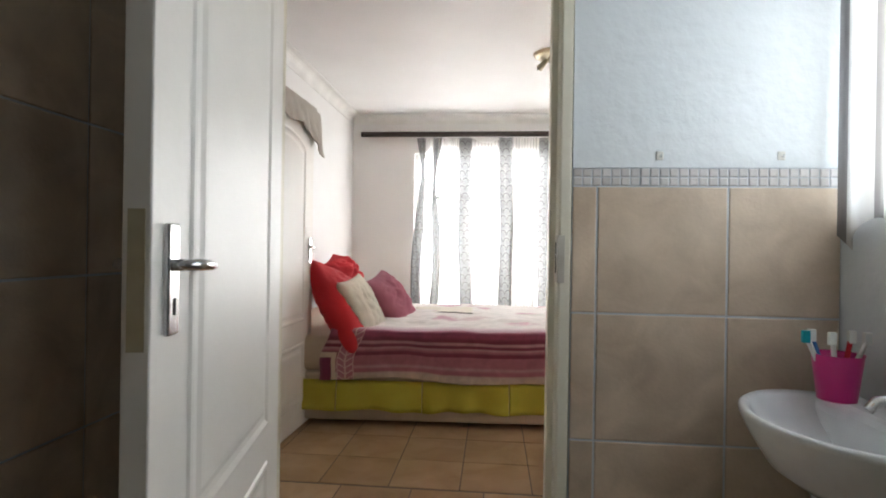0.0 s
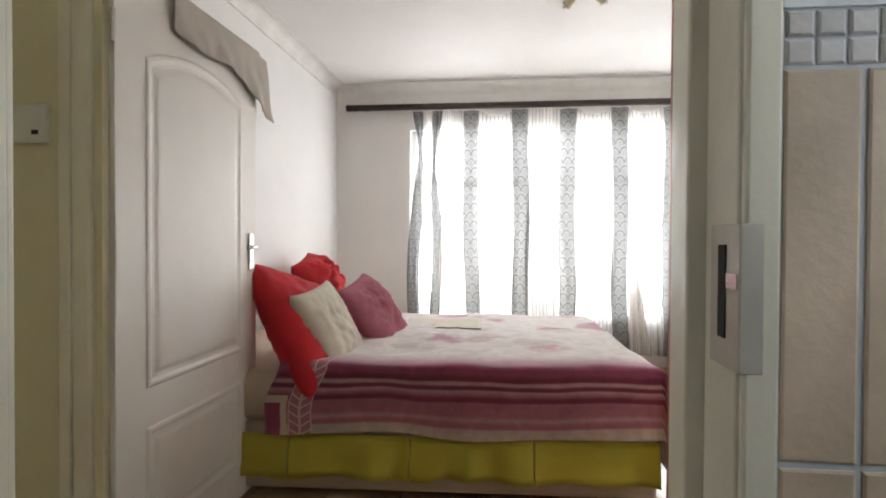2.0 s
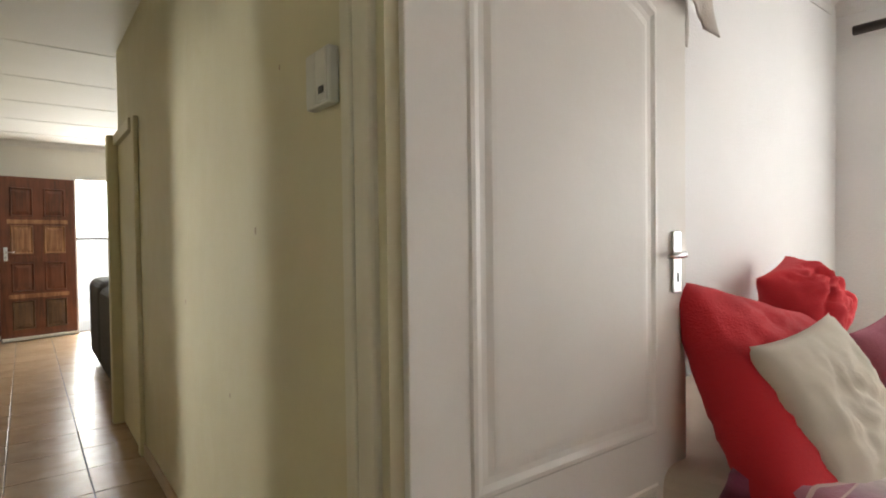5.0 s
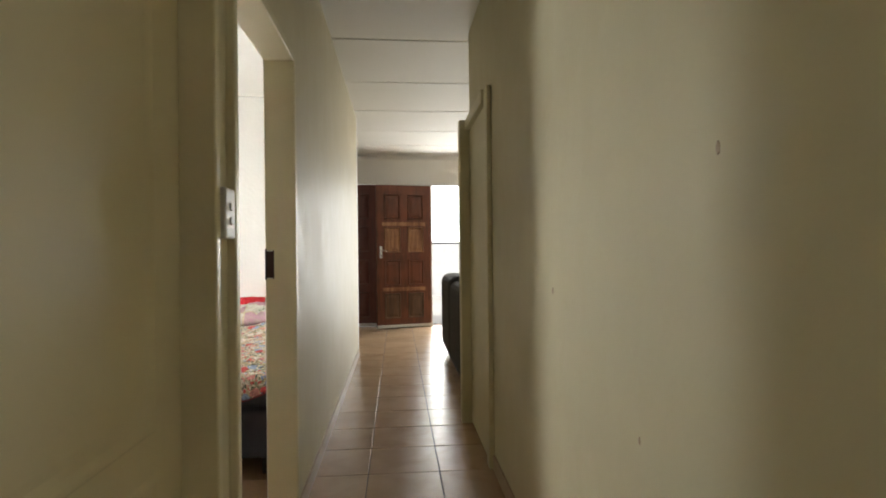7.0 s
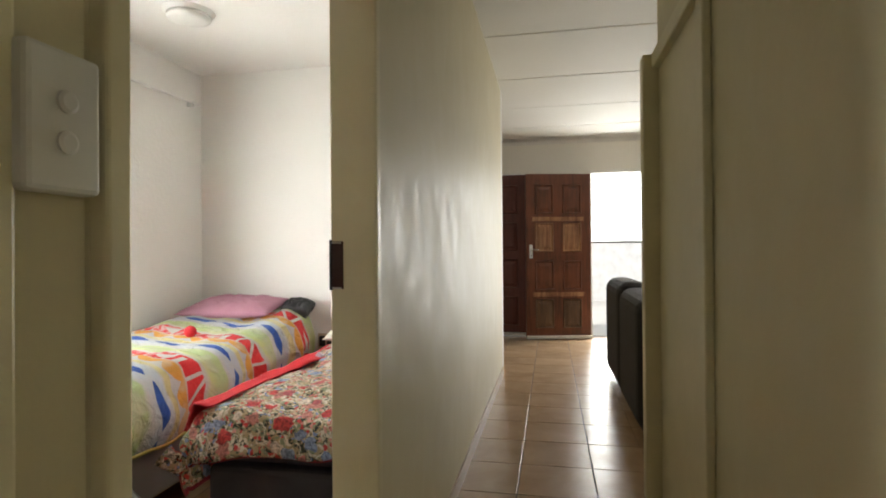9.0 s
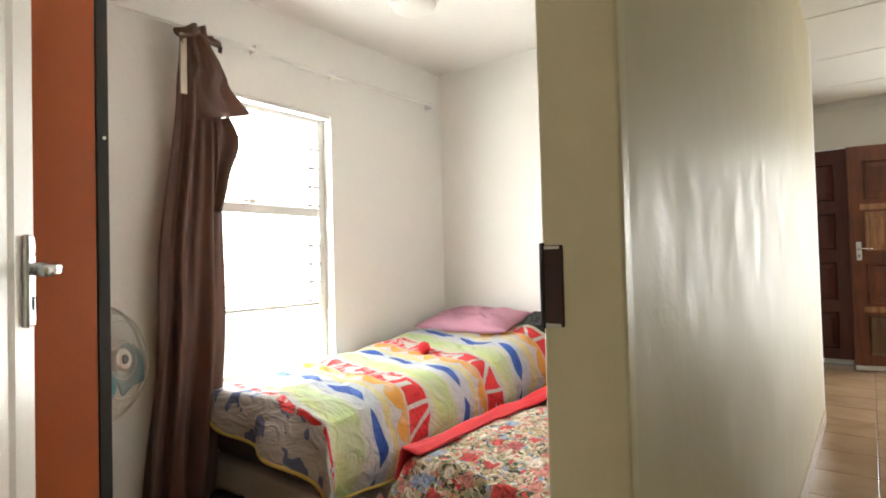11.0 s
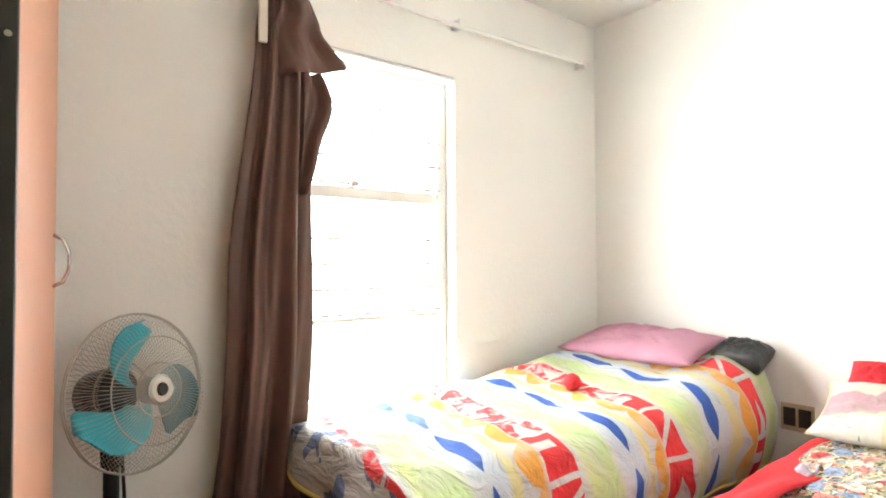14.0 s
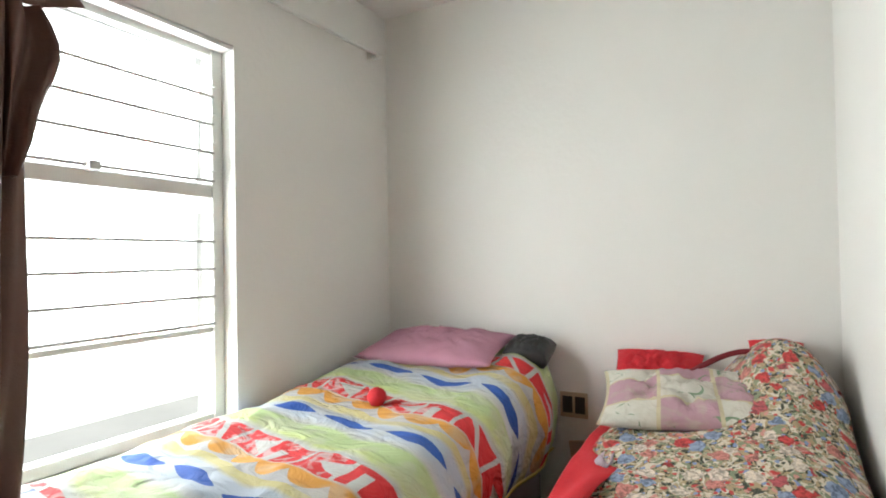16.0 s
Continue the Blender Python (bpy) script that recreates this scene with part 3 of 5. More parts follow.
def pillow(w, d, h, seed, squash=0.42, wrinkle=0.012, folds=0.0):
    """A stuffed cushion: a rounded square that thins to its seam, with pinched corners and creases."""
    def point(u, v, side):
        x, y = 2 * u - 1, 2 * v - 1
        e = max(0.0, (1 - abs(x) ** 2.6) * (1 - abs(y) ** 2.6)) ** squash
        pinch = 1 - 0.07 * (1 - abs(x) ** 2) - 0.0
        pinch2 = 1 - 0.07 * (1 - abs(y) ** 2)
        n = noise.noise(Vector((x * 1.7 + seed, y * 1.7, side * 3.0))) * 0.35 + noise.noise(Vector((x * 4.5 + seed, y * 2.5, side))) * 0.2
        r = abs(noise.noise(Vector((x * 2.2 - seed, y * 6.0 + x * 3.0, seed)))) 
        k = noise.noise(Vector((x * 1.6 + seed, y * 1.6, 4.0)))
        w2 = abs(noise.noise(Vector((x * 1.3 + 1.5 * k + y * 1.2, y * 5.5 - 2.0 * k - x * 1.5 + seed, seed * 2))))
        z = side * 0.5 * h * e * (1 + 0.35 * n) - side * wrinkle * (0.7 * r - 1.2 * max(0.0, 0.25 - w2)) * e * e
        ridge = abs(math.sin(4.6 * (0.45 * x + y) + 3.2 * k + seed)) ** 0.7 + 0.5 * abs(math.sin(8.3 * (y - 0.5 * x) + 4.0 * k))
        z += side * folds * (ridge - 0.8) * e * min(1.0, 2.2 * (1 - max(abs(x), abs(y))))
        return Vector((x * w / 2 * pinch2, y * d / 2 * pinch, z))
    bm = bmesh.new()
    uvl = bm.loops.layers.uv.new("UVMap")
    n = 34
    for side in (1, -1):
        grid = [[bm.verts.new(point(i / n, j / n, side)) for i in range(n + 1)] for j in range(n + 1)]
        for j in range(n):
            for i in range(n):
                quad = (grid[j][i], grid[j][i + 1], grid[j + 1][i + 1], grid[j + 1][i])
                f = bm.faces.new(quad if side > 0 else quad[::-1])
                order = ((i, j), (i + 1, j), (i + 1, j + 1), (i, j + 1))
                for lp, (a, b) in zip(f.loops, order if side > 0 else order[::-1]):
                    lp[uvl].uv = (a / n, b / n)
    bmesh.ops.remove_doubles(bm, verts=bm.verts, dist=0.0008)
    return bm


# ---------- structure ----------
def wall(name, x0, x1, y0, y1, z0, z1, mat, label, openings=(), along="x"):
    """A wall as one mesh of butted blocks; openings are (a, b, low, high) along its length."""
    bm = bmesh.new()
    a0, a1 = (x0, x1) if along == "x" else (y0, y1)

    def block(a, b, lo, hi):
        if b - a > 1e-4 and hi - lo > 1e-4:
            if along == "x":
                add_box(bm, a, b, y0, y1, lo, hi)
            else:
                add_box(bm, x0, x1, a, b, lo, hi)
    at = a0
    for a, b, lo, hi in sorted(openings):
        block(at, a, z0, z1)
        block(a, b, z0, lo)
        block(a, b, hi, z1)
        at = b
    block(at, a1, z0, z1)
    return structure(name, bm, mat, label, "wall")


wall("wall_hall_south", -2.362, 1.11, 1.615, 1.73, 0, 2.45, M_CREAM_WALL, "cream glossy plaster hallway wall with scuffs",
     [(-0.56, 0.392, 0, 2.07), (-2.292, -1.40, 0, 1.87)])
wall("wall_hall_southwest", -6.60, -2.3625, 1.637, 1.735, 0, 2.45, M_CREAM_WALL, "cream glossy plaster hallway wall with greasy scuffs",
     [(-3.182, -2.363, 0, 1.852)])
wall("wall_hall_north", -4.42, 3.10, 2.61, 2.73, 0, 2.70, M_CREAM_WALL, "cream painted hallway wall beside the bedroom opening",
     [(-1.06, 0.757, 0, 2.45)])
wall("wall_hall_east", 1.11, 1.24, 1.73, 2.61, 0, 2.45, M_CREAM_WALL, "cream wall closing the end of the hallway")
wall("wall_bathroom_east", 1.11, 1.24, -1.7, 1.73, 0, 2.45, M_BATH_PAINT, "pale blue white textured bathroom wall with a window",
     [(0.50, 1.575, 1.25, 2.1)], "y")
wall("wall_bathroom_west", -0.90, -0.78, -1.7, 1.615, 0, 2.45, M_WALL_GROUT, "bathroom side wall covered in brown tiles")
wall("wall_bathroom_back", -0.90, 1.24, -1.82, -1.7, 0, 2.45, M_BATH_PAINT, "pale painted bathroom back wall")
wall("wall_bathroom_front", 0.394, 1.108, 1.603, 1.615, 1.383, 2.45, M_BATH_PAINT, "rough pale blue white plaster above bathroom tiles")
wall("wall_bathroom_front_west", -0.778, -0.563, 1.603, 1.615, 0.0, 2.45, M_BATH_PAINT, "pale plaster beside the bathroom door")
wall("wall_bedroom_west", -1.62, -1.50, 2.73, 6.36, 0, 2.70, M_WHITE_WALL, "plain white plaster bedroom wall behind the bed head")
wall("wall_bedroom_north", -1.62, 3.10, 6.36, 6.56, 0, 2.70, M_WHITE_WALL, "white bedroom wall with a wide window", [(-0.76, 2.03, 0.38, 2.26)])
wall("wall_bedroom_east", 2.98, 3.10, 2.73, 6.36, 0, 2.70, M_WHITE_WALL, "plain white bedroom side wall")
wall("wall_small_bedroom_west", -5.30, -5.17, -0.33, 1.6368, 0, 2.45, M_BED2_WALL, "white bedroom wall behind two single beds")
wall("wall_small_bedroom_north", -5.17, -2.23, -0.33, -0.13, 0, 2.45, M_BED2_WALL, "white bedroom wall with a louvred window", [(-4.275, -3.535, 0.56, 1.815)])
wall("wall_small_bedroom_east", -2.36, -2.23, -0.13, 1.6368, 0, 2.45, M_BED2_WALL, "white wall behind the wardrobe")
wall("wall_small_bedroom_south", -5.17, -3.184, 1.625, 1.6368, 0, 2.245, M_BED2_WALL, "white bedroom side of the hallway wall")
wall("wall_living_west", -8.95, -8.75, -2.0, 5.0, 0, 2.45, M_LIVING_WALL, "off white living room wall with the front doors",
     [(0.98, 1.86, 0, 2.03), (2.62, 3.50, 0, 2.03)], "y")
wall("wall_living_east", -6.73, -6.60, -2.0, 1.735, 0, 2.45, M_LIVING_WALL, "off white living room return wall")
wall("wall_living_south", -8.95, -6.60, -2.12, -2.0, 0, 2.45, M_LIVING_WALL, "off white living room end wall")
wall("wall_living_north", -8.95, -4.17, 5.0, 5.12, 0, 2.45, M_LIVING_WALL, "off white living room far wall")
wall("wall_living_return", -4.30, -4.17, 2.73, 5.0, 0, 2.45, M_LIVING_WALL, "off white living room wall beside the hallway")

structure("ceiling_bedroom", box(-1.62, 3.10, 2.73, 6.56, 2.70, 2.80), M_WHITE_WALL, "white plastered bedroom ceiling", "ceiling")
structure("ceiling_small_bedroom", box(-5.17, -2.36, -0.13, 1.6248, 2.245, 2.45), M_BED2_WALL, "white small bedroom ceiling", "ceiling")
bmc = box(-8.95, 1.24, 1.6155, 2.73, 2.45, 2.55)
add_box(bmc, -8.95, -6.60, -2.1, 1.615, 2.45, 2.55)
add_box(bmc, -8.95, -4.17, 2.73, 5.1, 2.45, 2.55)
for jx in (-4.55, -5.45, -6.35, -7.25, -8.1):
    add_box(bmc, jx - 0.012, jx + 0.012, 1.74, 2.60 if jx > -4.3 else 4.9, 2.446, 2.45)
structure("ceiling_hall", bmc, M_CEILING, "cream ceiling boards with thin cover strips", "ceiling")
structure("ceiling_bathroom", box(-0.90, 1.24, -1.82, 1.615, 2.45, 2.55), M_CEILING, "cream bathroom ceiling", "ceiling")

# cornices: a coved strip
def cornice(name, p0, p1, inward, size, mat, label):
    d = (Vector(p1) - Vector(p0)).normalized()
    n = Vector(inward)
    prof = [(0.0, -size), (0.006, -size), (0.008, -size * 0.86)]
    prof += [(0.008 + (size - 0.02) * (1 - math.cos(a)), -size * 0.82 + (size * 0.74) * math.sin(a)) for a in [k * math.pi / 10 for k in range(6)]]
    prof += [(size, -0.008), (size, -0.001), (0.0, -0.001)]
    bm = bmesh.new()
    rows = [[bm.verts.new(Vector(p) + n * a + Vector((0, 0, b))) for a, b in prof] for p in (p0, p1)]
    for k in range(len(prof)):
        j = (k + 1) % len(prof)
        bm.faces.new((rows[0][k], rows[0][j], rows[1][j], rows[1][k]))
    bm.faces.new(rows[0])
    bm.faces.new(rows[1][::-1])
    structure(name, bm, mat, label, "cornice")


cornice("cornice_bedroom_north", (-1.499, 6.359, 2.70), (2.98, 6.359, 2.70), (0, -1, 0), 0.10, M_TRIM, "white coved cornice above the window")
cornice("cornice_bedroom_west", (-1.499, 2.73, 2.70), (-1.499, 6.258, 2.70), (1, 0, 0), 0.10, M_TRIM, "white coved cornice above the bed head")
cornice("cornice_living", (-8.749, -1.9, 2.45), (-8.749, 4.9, 2.45), (1, 0, 0), 0.07, M_TRIM, "white coved living room cornice")

structure("ground", box(-60, 60, -60, 60, -0.22, -0.105), M_PAVING, "pale sunlit concrete yard", "ground")
structure("floor", box(-9.0, 3.1, -2.1, 6.5, -0.10, -0.0025), M_GROUT, "dark grout bed under the floor tiles", "floor")


def rebated_frame(name, xa, xb, y0, ym, y1, h, mat, label, deep=0.032, step=0.019, lip=0.0):
    """Pressed steel frame between xa and xb: a rebate on the y0 side up to ym, a thicker stop beyond it."""
    fr = thing(name, label, "door frame", kind="structure")
    for xi, s in ((xa, 1), (xb, -1)):
        def span(a, b):
            return min(xi + s * a, xi + s * b), max(xi + s * a, xi + s * b)
        bm = bmesh.new()
        for (a, b), c, d in ((span(0.0, deep), y0, ym), (span(0.0, deep + step), ym + 0.0005, y1), (span(-lip, deep - 0.002), y0 - 0.012, y0 - 0.0005), (span(-lip, deep + step - 0.002), y1 + 0.0005, y1 + 0.012)):
            b2 = box(a, b, c, d, 0, h, 0.003)
            me = bpy.data.meshes.new("tmp")
            b2.to_mesh(me)
            bm.from_mesh(me)
            b2.free()
            bpy.data.meshes.remove(me)
        part("post", bm, mat, fr)
    top = box(xa + deep + step + 0.001, xb - deep - step - 0.001, y0 - 0.012, y1 + 0.012, h - 0.034, h, 0.004)
    part("header", top, mat, fr)
    return fr


bath_frame = rebated_frame("door_frame_1", -0.547, 0.389, 1.603, 1.68, 1.73, 2.07, M_FRAME_PALE, "cream painted steel bathroom door frame")
def flat_frame(name, xa, xb, y0, y1, h, mat, label, deep=0.032):
    """Steel frame with plain flat jambs between xa and xb, from y0 to y1."""
    fr = thing(name, label, "door frame", kind="structure")
    part("post", box(xa, xa + deep, y0, y1, 0, h, 0.005, 3), mat, fr)
    part("post", box(xb - deep, xb, y0, y1, 0, h, 0.005, 3), mat, fr)
    part("header", box(xa + deep + 0.0005, xb - deep - 0.0005, y0, y1, h - 0.034, h, 0.005, 3), mat, fr)
    return fr


hall_frame = flat_frame("door_frame_2", -2.291, -1.401, 1.6155, 1.739, 1.869, M_FRAME, "cream steel frame of a closed hallway door")
bed2_frame = flat_frame("door_frame_3", -3.181, -2.364, 1.635, 1.752, 1.851, M_FRAME, "cream steel frame of the small bedroom door")

# strike plates
part("strike_plate", box(0.3535, 0.3565, 1.589, 1.655, 1.058, 1.191, 0.001), M_PLATE, bath_frame, "worn pale steel strike plate")
part("strike_wrap", box(0.354, 0.374, 1.5885, 1.5905, 1.058, 1.191, 0.0008), M_PLATE, bath_frame, "folded lip of the strike plate")
part("strike_slot", box(0.3520, 0.3538, 1.617, 1.633, 1.085, 1.172), M_DARK, bath_frame, "dark strike slot")
part("latch_mark", box(0.3522, 0.3537, 1.592, 1.615, 1.132, 1.146), M_CHROME, bath_frame, "latch rub mark")
part("strike_recess", box(-3.149, -3.1455, 1.6375, 1.668, 0.972, 1.084, 0.001), M_STRIKE, bed2_frame, "dark brown strike recess with bare edges")
part("recess_edge", box(-3.149, -3.1435, 1.6338, 1.6405, 0.969, 1.088, 0.0015), M_BLACK, bed2_frame, "black torn metal edge")
for zz in (0.974, 1.081):
    part("recess_lip", box(-3.149, -3.1440, 1.641, 1.664, zz - 0.0022, zz + 0.0022, 0.0008), M_PLASTIC_WHITE, bed2_frame, "chipped pale metal lip")

# bedroom opening: timber posts on the wall ends
of = thing("door_frame_4", "cream painted door frame of the main bedroom", "door frame", kind="structure")
part("post", box(-1.150, -1.088, 2.592, 2.745, 0, 2.449, 0.008), M_FRAME_PALE, of)
part("architrave", box(-1.190, -1.151, 2.588, 2.6095, 0, 2.449, 0.006), M_FRAME_PALE, of)

# framed door at the hallway's end
kf = thing("door_frame_5", "cream door frame at the hallway's end", "door frame", kind="structure")
part("post", box(-3.70, -3.625, 2.583, 2.6095, 0, 1.885, 0.006), M_FRAME, kf)
part("post", box(-4.42, -4.345, 2.535, 2.6095, 0, 1.885, 0.006), M_FRAME, kf)
part("header", box(-4.344, -3.701, 2.570, 2.6095, 1.82, 1.885, 0.006), M_FRAME, kf)
part("door_panel", box(-4.344, -3.701, 2.597, 2.6095, 0.01, 1.819, 0.003), M_FRAME, kf)


# ---------- doors ----------
def lever_handle(parent, x, face, z, toward, label="satin chrome lever handle on a long plate", size=1.0):
    """Plate and lever on the face y = face (outwards by its sign), the lever pointing along x by toward."""
    s = 1 if face > 0 else -1
    h = part("handle", box(x - 0.020, x + 0.020, min(face, face + s * 0.009), max(face, face + s * 0.009), z - 0.105 * size, z + 0.062 * size, 0.003), M_CHROME, parent, label)
    part("lever", tube([(x, face, z), (x, face + s * 0.028, z), (x + toward * 0.018, face + s * 0.038, z), (x + toward * 0.055, face + s * 0.040, z - 0.002),
                        (x + toward * 0.088, face + s * 0.037, z - 0.004)], [0.010, 0.009, 0.010, 0.009, 0.007], 10), M_CHROME, h, smooth=True)
    part("keyhole", box(x - 0.004, x + 0.004, min(face + s * 0.008, face + s * 0.0105), max(face + s * 0.008, face + s * 0.0105), z - 0.075 * size, z - 0.05 * size, 0.001), M_DARK, h)
    return h


def moulded_door(name, w, h, m, label, handle_z=1.03, lever=-1, arch=0.05, low=0.64, high=0.72, crown=0.16, paint=None, rim=0.12, relief=1.0, plate=1.0):
    """Leaf from the hinge at x = 0 to x = w, 40 mm thick about y = 0, with two moulded panels on each face."""
    paint = paint or M_DOOR
    d = thing(name, label, "door", m, kind="structure")
    part("leaf", box(0, w, -0.02, 0.02, 0.008, h, 0.003), paint, d)
    for s in (-1, 1):
        for lo, hi, a in ((0.16, low, 0.0), (high, h - crown, arch)):
            x0, x1 = rim, w - rim
            n = 14

            def outline(inset, a=a, lo=lo, hi=hi):
                pts = [(x0 + inset, lo + inset), (x1 - inset, lo + inset)]
                for k in range(n + 1):
                    t = k / n
                    pts.append((x1 - inset - (x1 - x0 - 2 * inset) * t, hi - inset - a + a * math.sin(math.pi * t) ** 0.8 if a else hi - inset))
                return pts
            bm = bmesh.new()
            loops = [[bm.verts.new((px, s * (0.0201 + relief * (py - 0.0201)), pz)) for px, pz in outline(ins)]
                     for ins, py in ((0.0, 0.0195), (0.006, 0.0245), (0.016, 0.0255), (0.030, 0.0210), (0.044, 0.0208), (0.060, 0.0245), (0.072, 0.025))]
            for l0, l1 in zip(loops, loops[1:]):
                for k in range(len(l0)):
                    j = (k + 1) % len(l0)
                    bm.faces.new((l0[k], l0[j], l1[j], l1[k]))
            bm.faces.new(loops[-1])
            part("panel", bm, paint, d)
        lever_handle(d, w - 0.058, s * 0.0205, handle_z, lever, size=plate)
    part("lock_plate", box(w - 0.001, w + 0.0015, -0.012, 0.012, handle_z - 0.12, handle_z + 0.08, 0.0005), M_BRASS, d, "tarnished lock face plate")
    for z in (0.22, h - 0.22):
        part("hinge", tube([(-0.008, -0.022, z - 0.05), (-0.008, -0.022, z + 0.05)], 0.007, 8), M_CHROME, d)
    return d


moulded_door("door_1", 0.855, 2.03, pose(-0.472, 1.60, 0, 0, 0, -79.6), "white moulded two panel bathroom door standing open", 1.118, low=0.57, high=0.66, rim=0.14)
moulded_door("door_2", 0.92, 2.05, pose(-1.062, 2.64, 0, 0, 0, 88.8), "white moulded two panel bedroom door standing open", 1.143, low=0.54, high=0.672, crown=0.195, arch=0.07, rim=0.14)
moulded_door("door_3", 0.70, 1.81, pose(-2.408, 1.630, 0, 0, 0, -115.5), "glossy white moulded bedroom door standing open", 1.070, plate=0.78)
moulded_door("door_4", 0.828, 1.83, pose(-2.258, 1.640, 0, 0, 0, 0), "cream painted moulded hallway door, closed", 1.03, paint=M_DOOR_CREAM, relief=0.45)


def front_door(name, w, h, m, mat, label, handles=True):
    d = thing(name, label, "door", m, kind="structure")
    part("leaf", box(0, w, -0.018, 0.018, 0.01, h, 0.002), mat, d)
    cols, rows = 2, 4
    pw, ph = (w - 0.11 * 3) / 2 + 0.0, (h - 0.12 * 5) / 4
    for s in (-1, 1):
        for c in range(cols):
            for r in range(rows):
                x0 = 0.11 + c * (pw + 0.11)
                z0 = 0.14 + r * (ph + 0.11)
                bm = bmesh.new()
                loops = []
                for ins, py in ((0.0, 0.0175), (0.008, 0.034), (0.022, 0.019), (0.06, 0.032), (0.068, 0.0325)):
                    loops.append([bm.verts.new((px, s * py, pz)) for px, pz in ((x0 + ins, z0 + ins), (x0 + pw - ins, z0 + ins), (x0 + pw - ins, z0 + ph - ins), (x0 + ins, z0 + ph - ins))])
                for l0, l1 in zip(loops, loops[1:]):
                    for k in range(4):
                        bm.faces.new((l0[k], l0[(k + 1) % 4], l1[(k + 1) % 4], l1[k]))
                bm.faces.new(loops[-1])
                part("panel", bm, {2: M_WORN_WOOD, 0: M_STAINED_WOOD}.get(r, mat) if mat is M_OLD_WOOD else mat, d)
    for z0, wear in ((0.14 + ph + 0.03, M_WORN_WOOD), (0.14 + 2 * (ph + 0.11) - 0.09, mat), (0.14 + 3 * (ph + 0.11) - 0.09, M_WORN_WOOD)):
        part("rail", box(0.08, w - 0.08, 0.0182, 0.022, z0, z0 + 0.05, 0.001), wear if mat is M_OLD_WOOD else mat, d)
    part("weather_bar", box(0, w, 0.018, 0.045, 0.012, 0.05, 0.006), M_ALU, d, "pale metal weather bar")
    if handles:
        lever_handle(d, w - 0.06, 0.0185, 1.08, -1)
        lever_handle(d, w - 0.06, -0.0185, 1.08, -1)
    return d


front_door("door_5", 0.78, 1.99, pose(-8.70, 2.615, 0, 0, 0, -77), M_OLD_WOOD, "weathered brown eight panel front door standing open")
front_door("door_6", 0.876, 2.02, pose(-8.80, 1.858, 0, 0, 0, -90), M_DARK_WOOD, "dark red brown panelled timber door, closed")
fdf = thing("door_frame_6", "white front door frame around the bright doorway", "door frame", kind="structure")
part("post", box(-8.80, -8.73, 2.60, 2.64, 0, 2.04, 0.004), M_TRIM, fdf)
part("post", box(-8.80, -8.73, 3.48, 3.53, 0, 2.04, 0.004), M_TRIM, fdf)
part("header", box(-8.80, -8.735, 2.641, 3.479, 2.0, 2.04, 0.004), M_TRIM, fdf)

# ---------- windows ----------
w1 = thing("window_1", "wide white framed bedroom window behind thin curtains", "window", kind="structure")
for x in (-0.76, 0.16, 1.08, 1.98):
    part("window_frame", box(x, x + 0.05, 6.42, 6.47, 0.38, 2.26, 0.004), M_ALU, w1)
for z in (0.38, 1.72, 2.21):
    for x in (-0.71, 0.21, 1.13):
        part("window_rail", box(x, x + 0.87 if x < 1 else 1.98, 6.425, 6.465, z, z + 0.05, 0.004), M_ALU, w1)
part("window_sill", box(-0.755, 2.025, 6.345, 6.42, 0.384, 0.405, 0.004), M_TRIM, w1)

w2 = thing("window_2", "white framed window with glass louvres and grey louvre edge rods", "window", kind="structure")
for x in (-4.275, -3.575):
    part("window_frame", box(x, x + 0.04, -0.25, -0.19, 0.56, 1.815, 0.004), M_ALU, w2)
for z, hh in ((0.56, 0.035), (0.86, 0.018), (1.305, 0.045), (1.78, 0.035)):
    part("window_rail", box(-4.235, -3.575, -0.245, -0.195, z, z + hh, 0.004), M_ALU, w2)
for k in range(4):
    for base, step in ((0.935, 0.09), (1.405, 0.094)):
        z = base + k * step
        part("louvre_pane", moved(box(-4.235, -3.575, -0.05, 0.05, -0.0025, 0.0025), pose(0, -0.215, z, 62, 0, 0)), M_GLASS, w2).visible_shadow = False
        part("louvre_clip", box(-4.240, -4.225, -0.205, -0.175, z - 0.012, z + 0.012, 0.002), M_ALU, w2)
        # thin grey rod added to draw the louvre's glass edge as a line
        part("louvre_edge", tube([(-4.235, -0.185, z - 0.045), (-3.575, -0.185, z - 0.045)], 0.0050, 6), M_LOUVRE_EDGE, w2)
part("window_catch", box(-3.86, -3.83, -0.20, -0.16, 1.345, 1.37, 0.003), M_ALU, w2)
part("window_reveal_head", box(-4.27, -3.54, -0.188, -0.132, 1.80, 1.812), M_TRIM, w2)

w3 = thing("window_3", "small bathroom window", "window", kind="structure")
for y in (0.50, 1.535):
    part("window_frame", box(1.16, 1.20, y, y + 0.04, 1.25, 2.1, 0.003), M_ALU, w3)
for z in (1.25, 2.06):
    part("window_rail", box(1.16, 1.20, 0.54, 1.535, z, z + 0.04, 0.003), M_ALU, w3)

# bright daylight beyond the openings
structure("backdrop_bedroom", box(-4.0, 6.0, 9.0, 9.05, -0.104, 6.0), M_OUTSIDE, "overexposed bright daylight outside the bedroom", "backdrop")
structure("backdrop_small_bedroom", box(-7.5, 4.0, -3.05, -3.0, -0.104, 9.0), M_OUTSIDE, "overexposed bright daylight outside the small bedroom", "backdrop")
structure("backdrop_bathroom", box(2.2, 2.25, -1.0, 3.0, -0.104, 4.0), M_OUTSIDE, "bright daylight outside the bathroom", "backdrop")

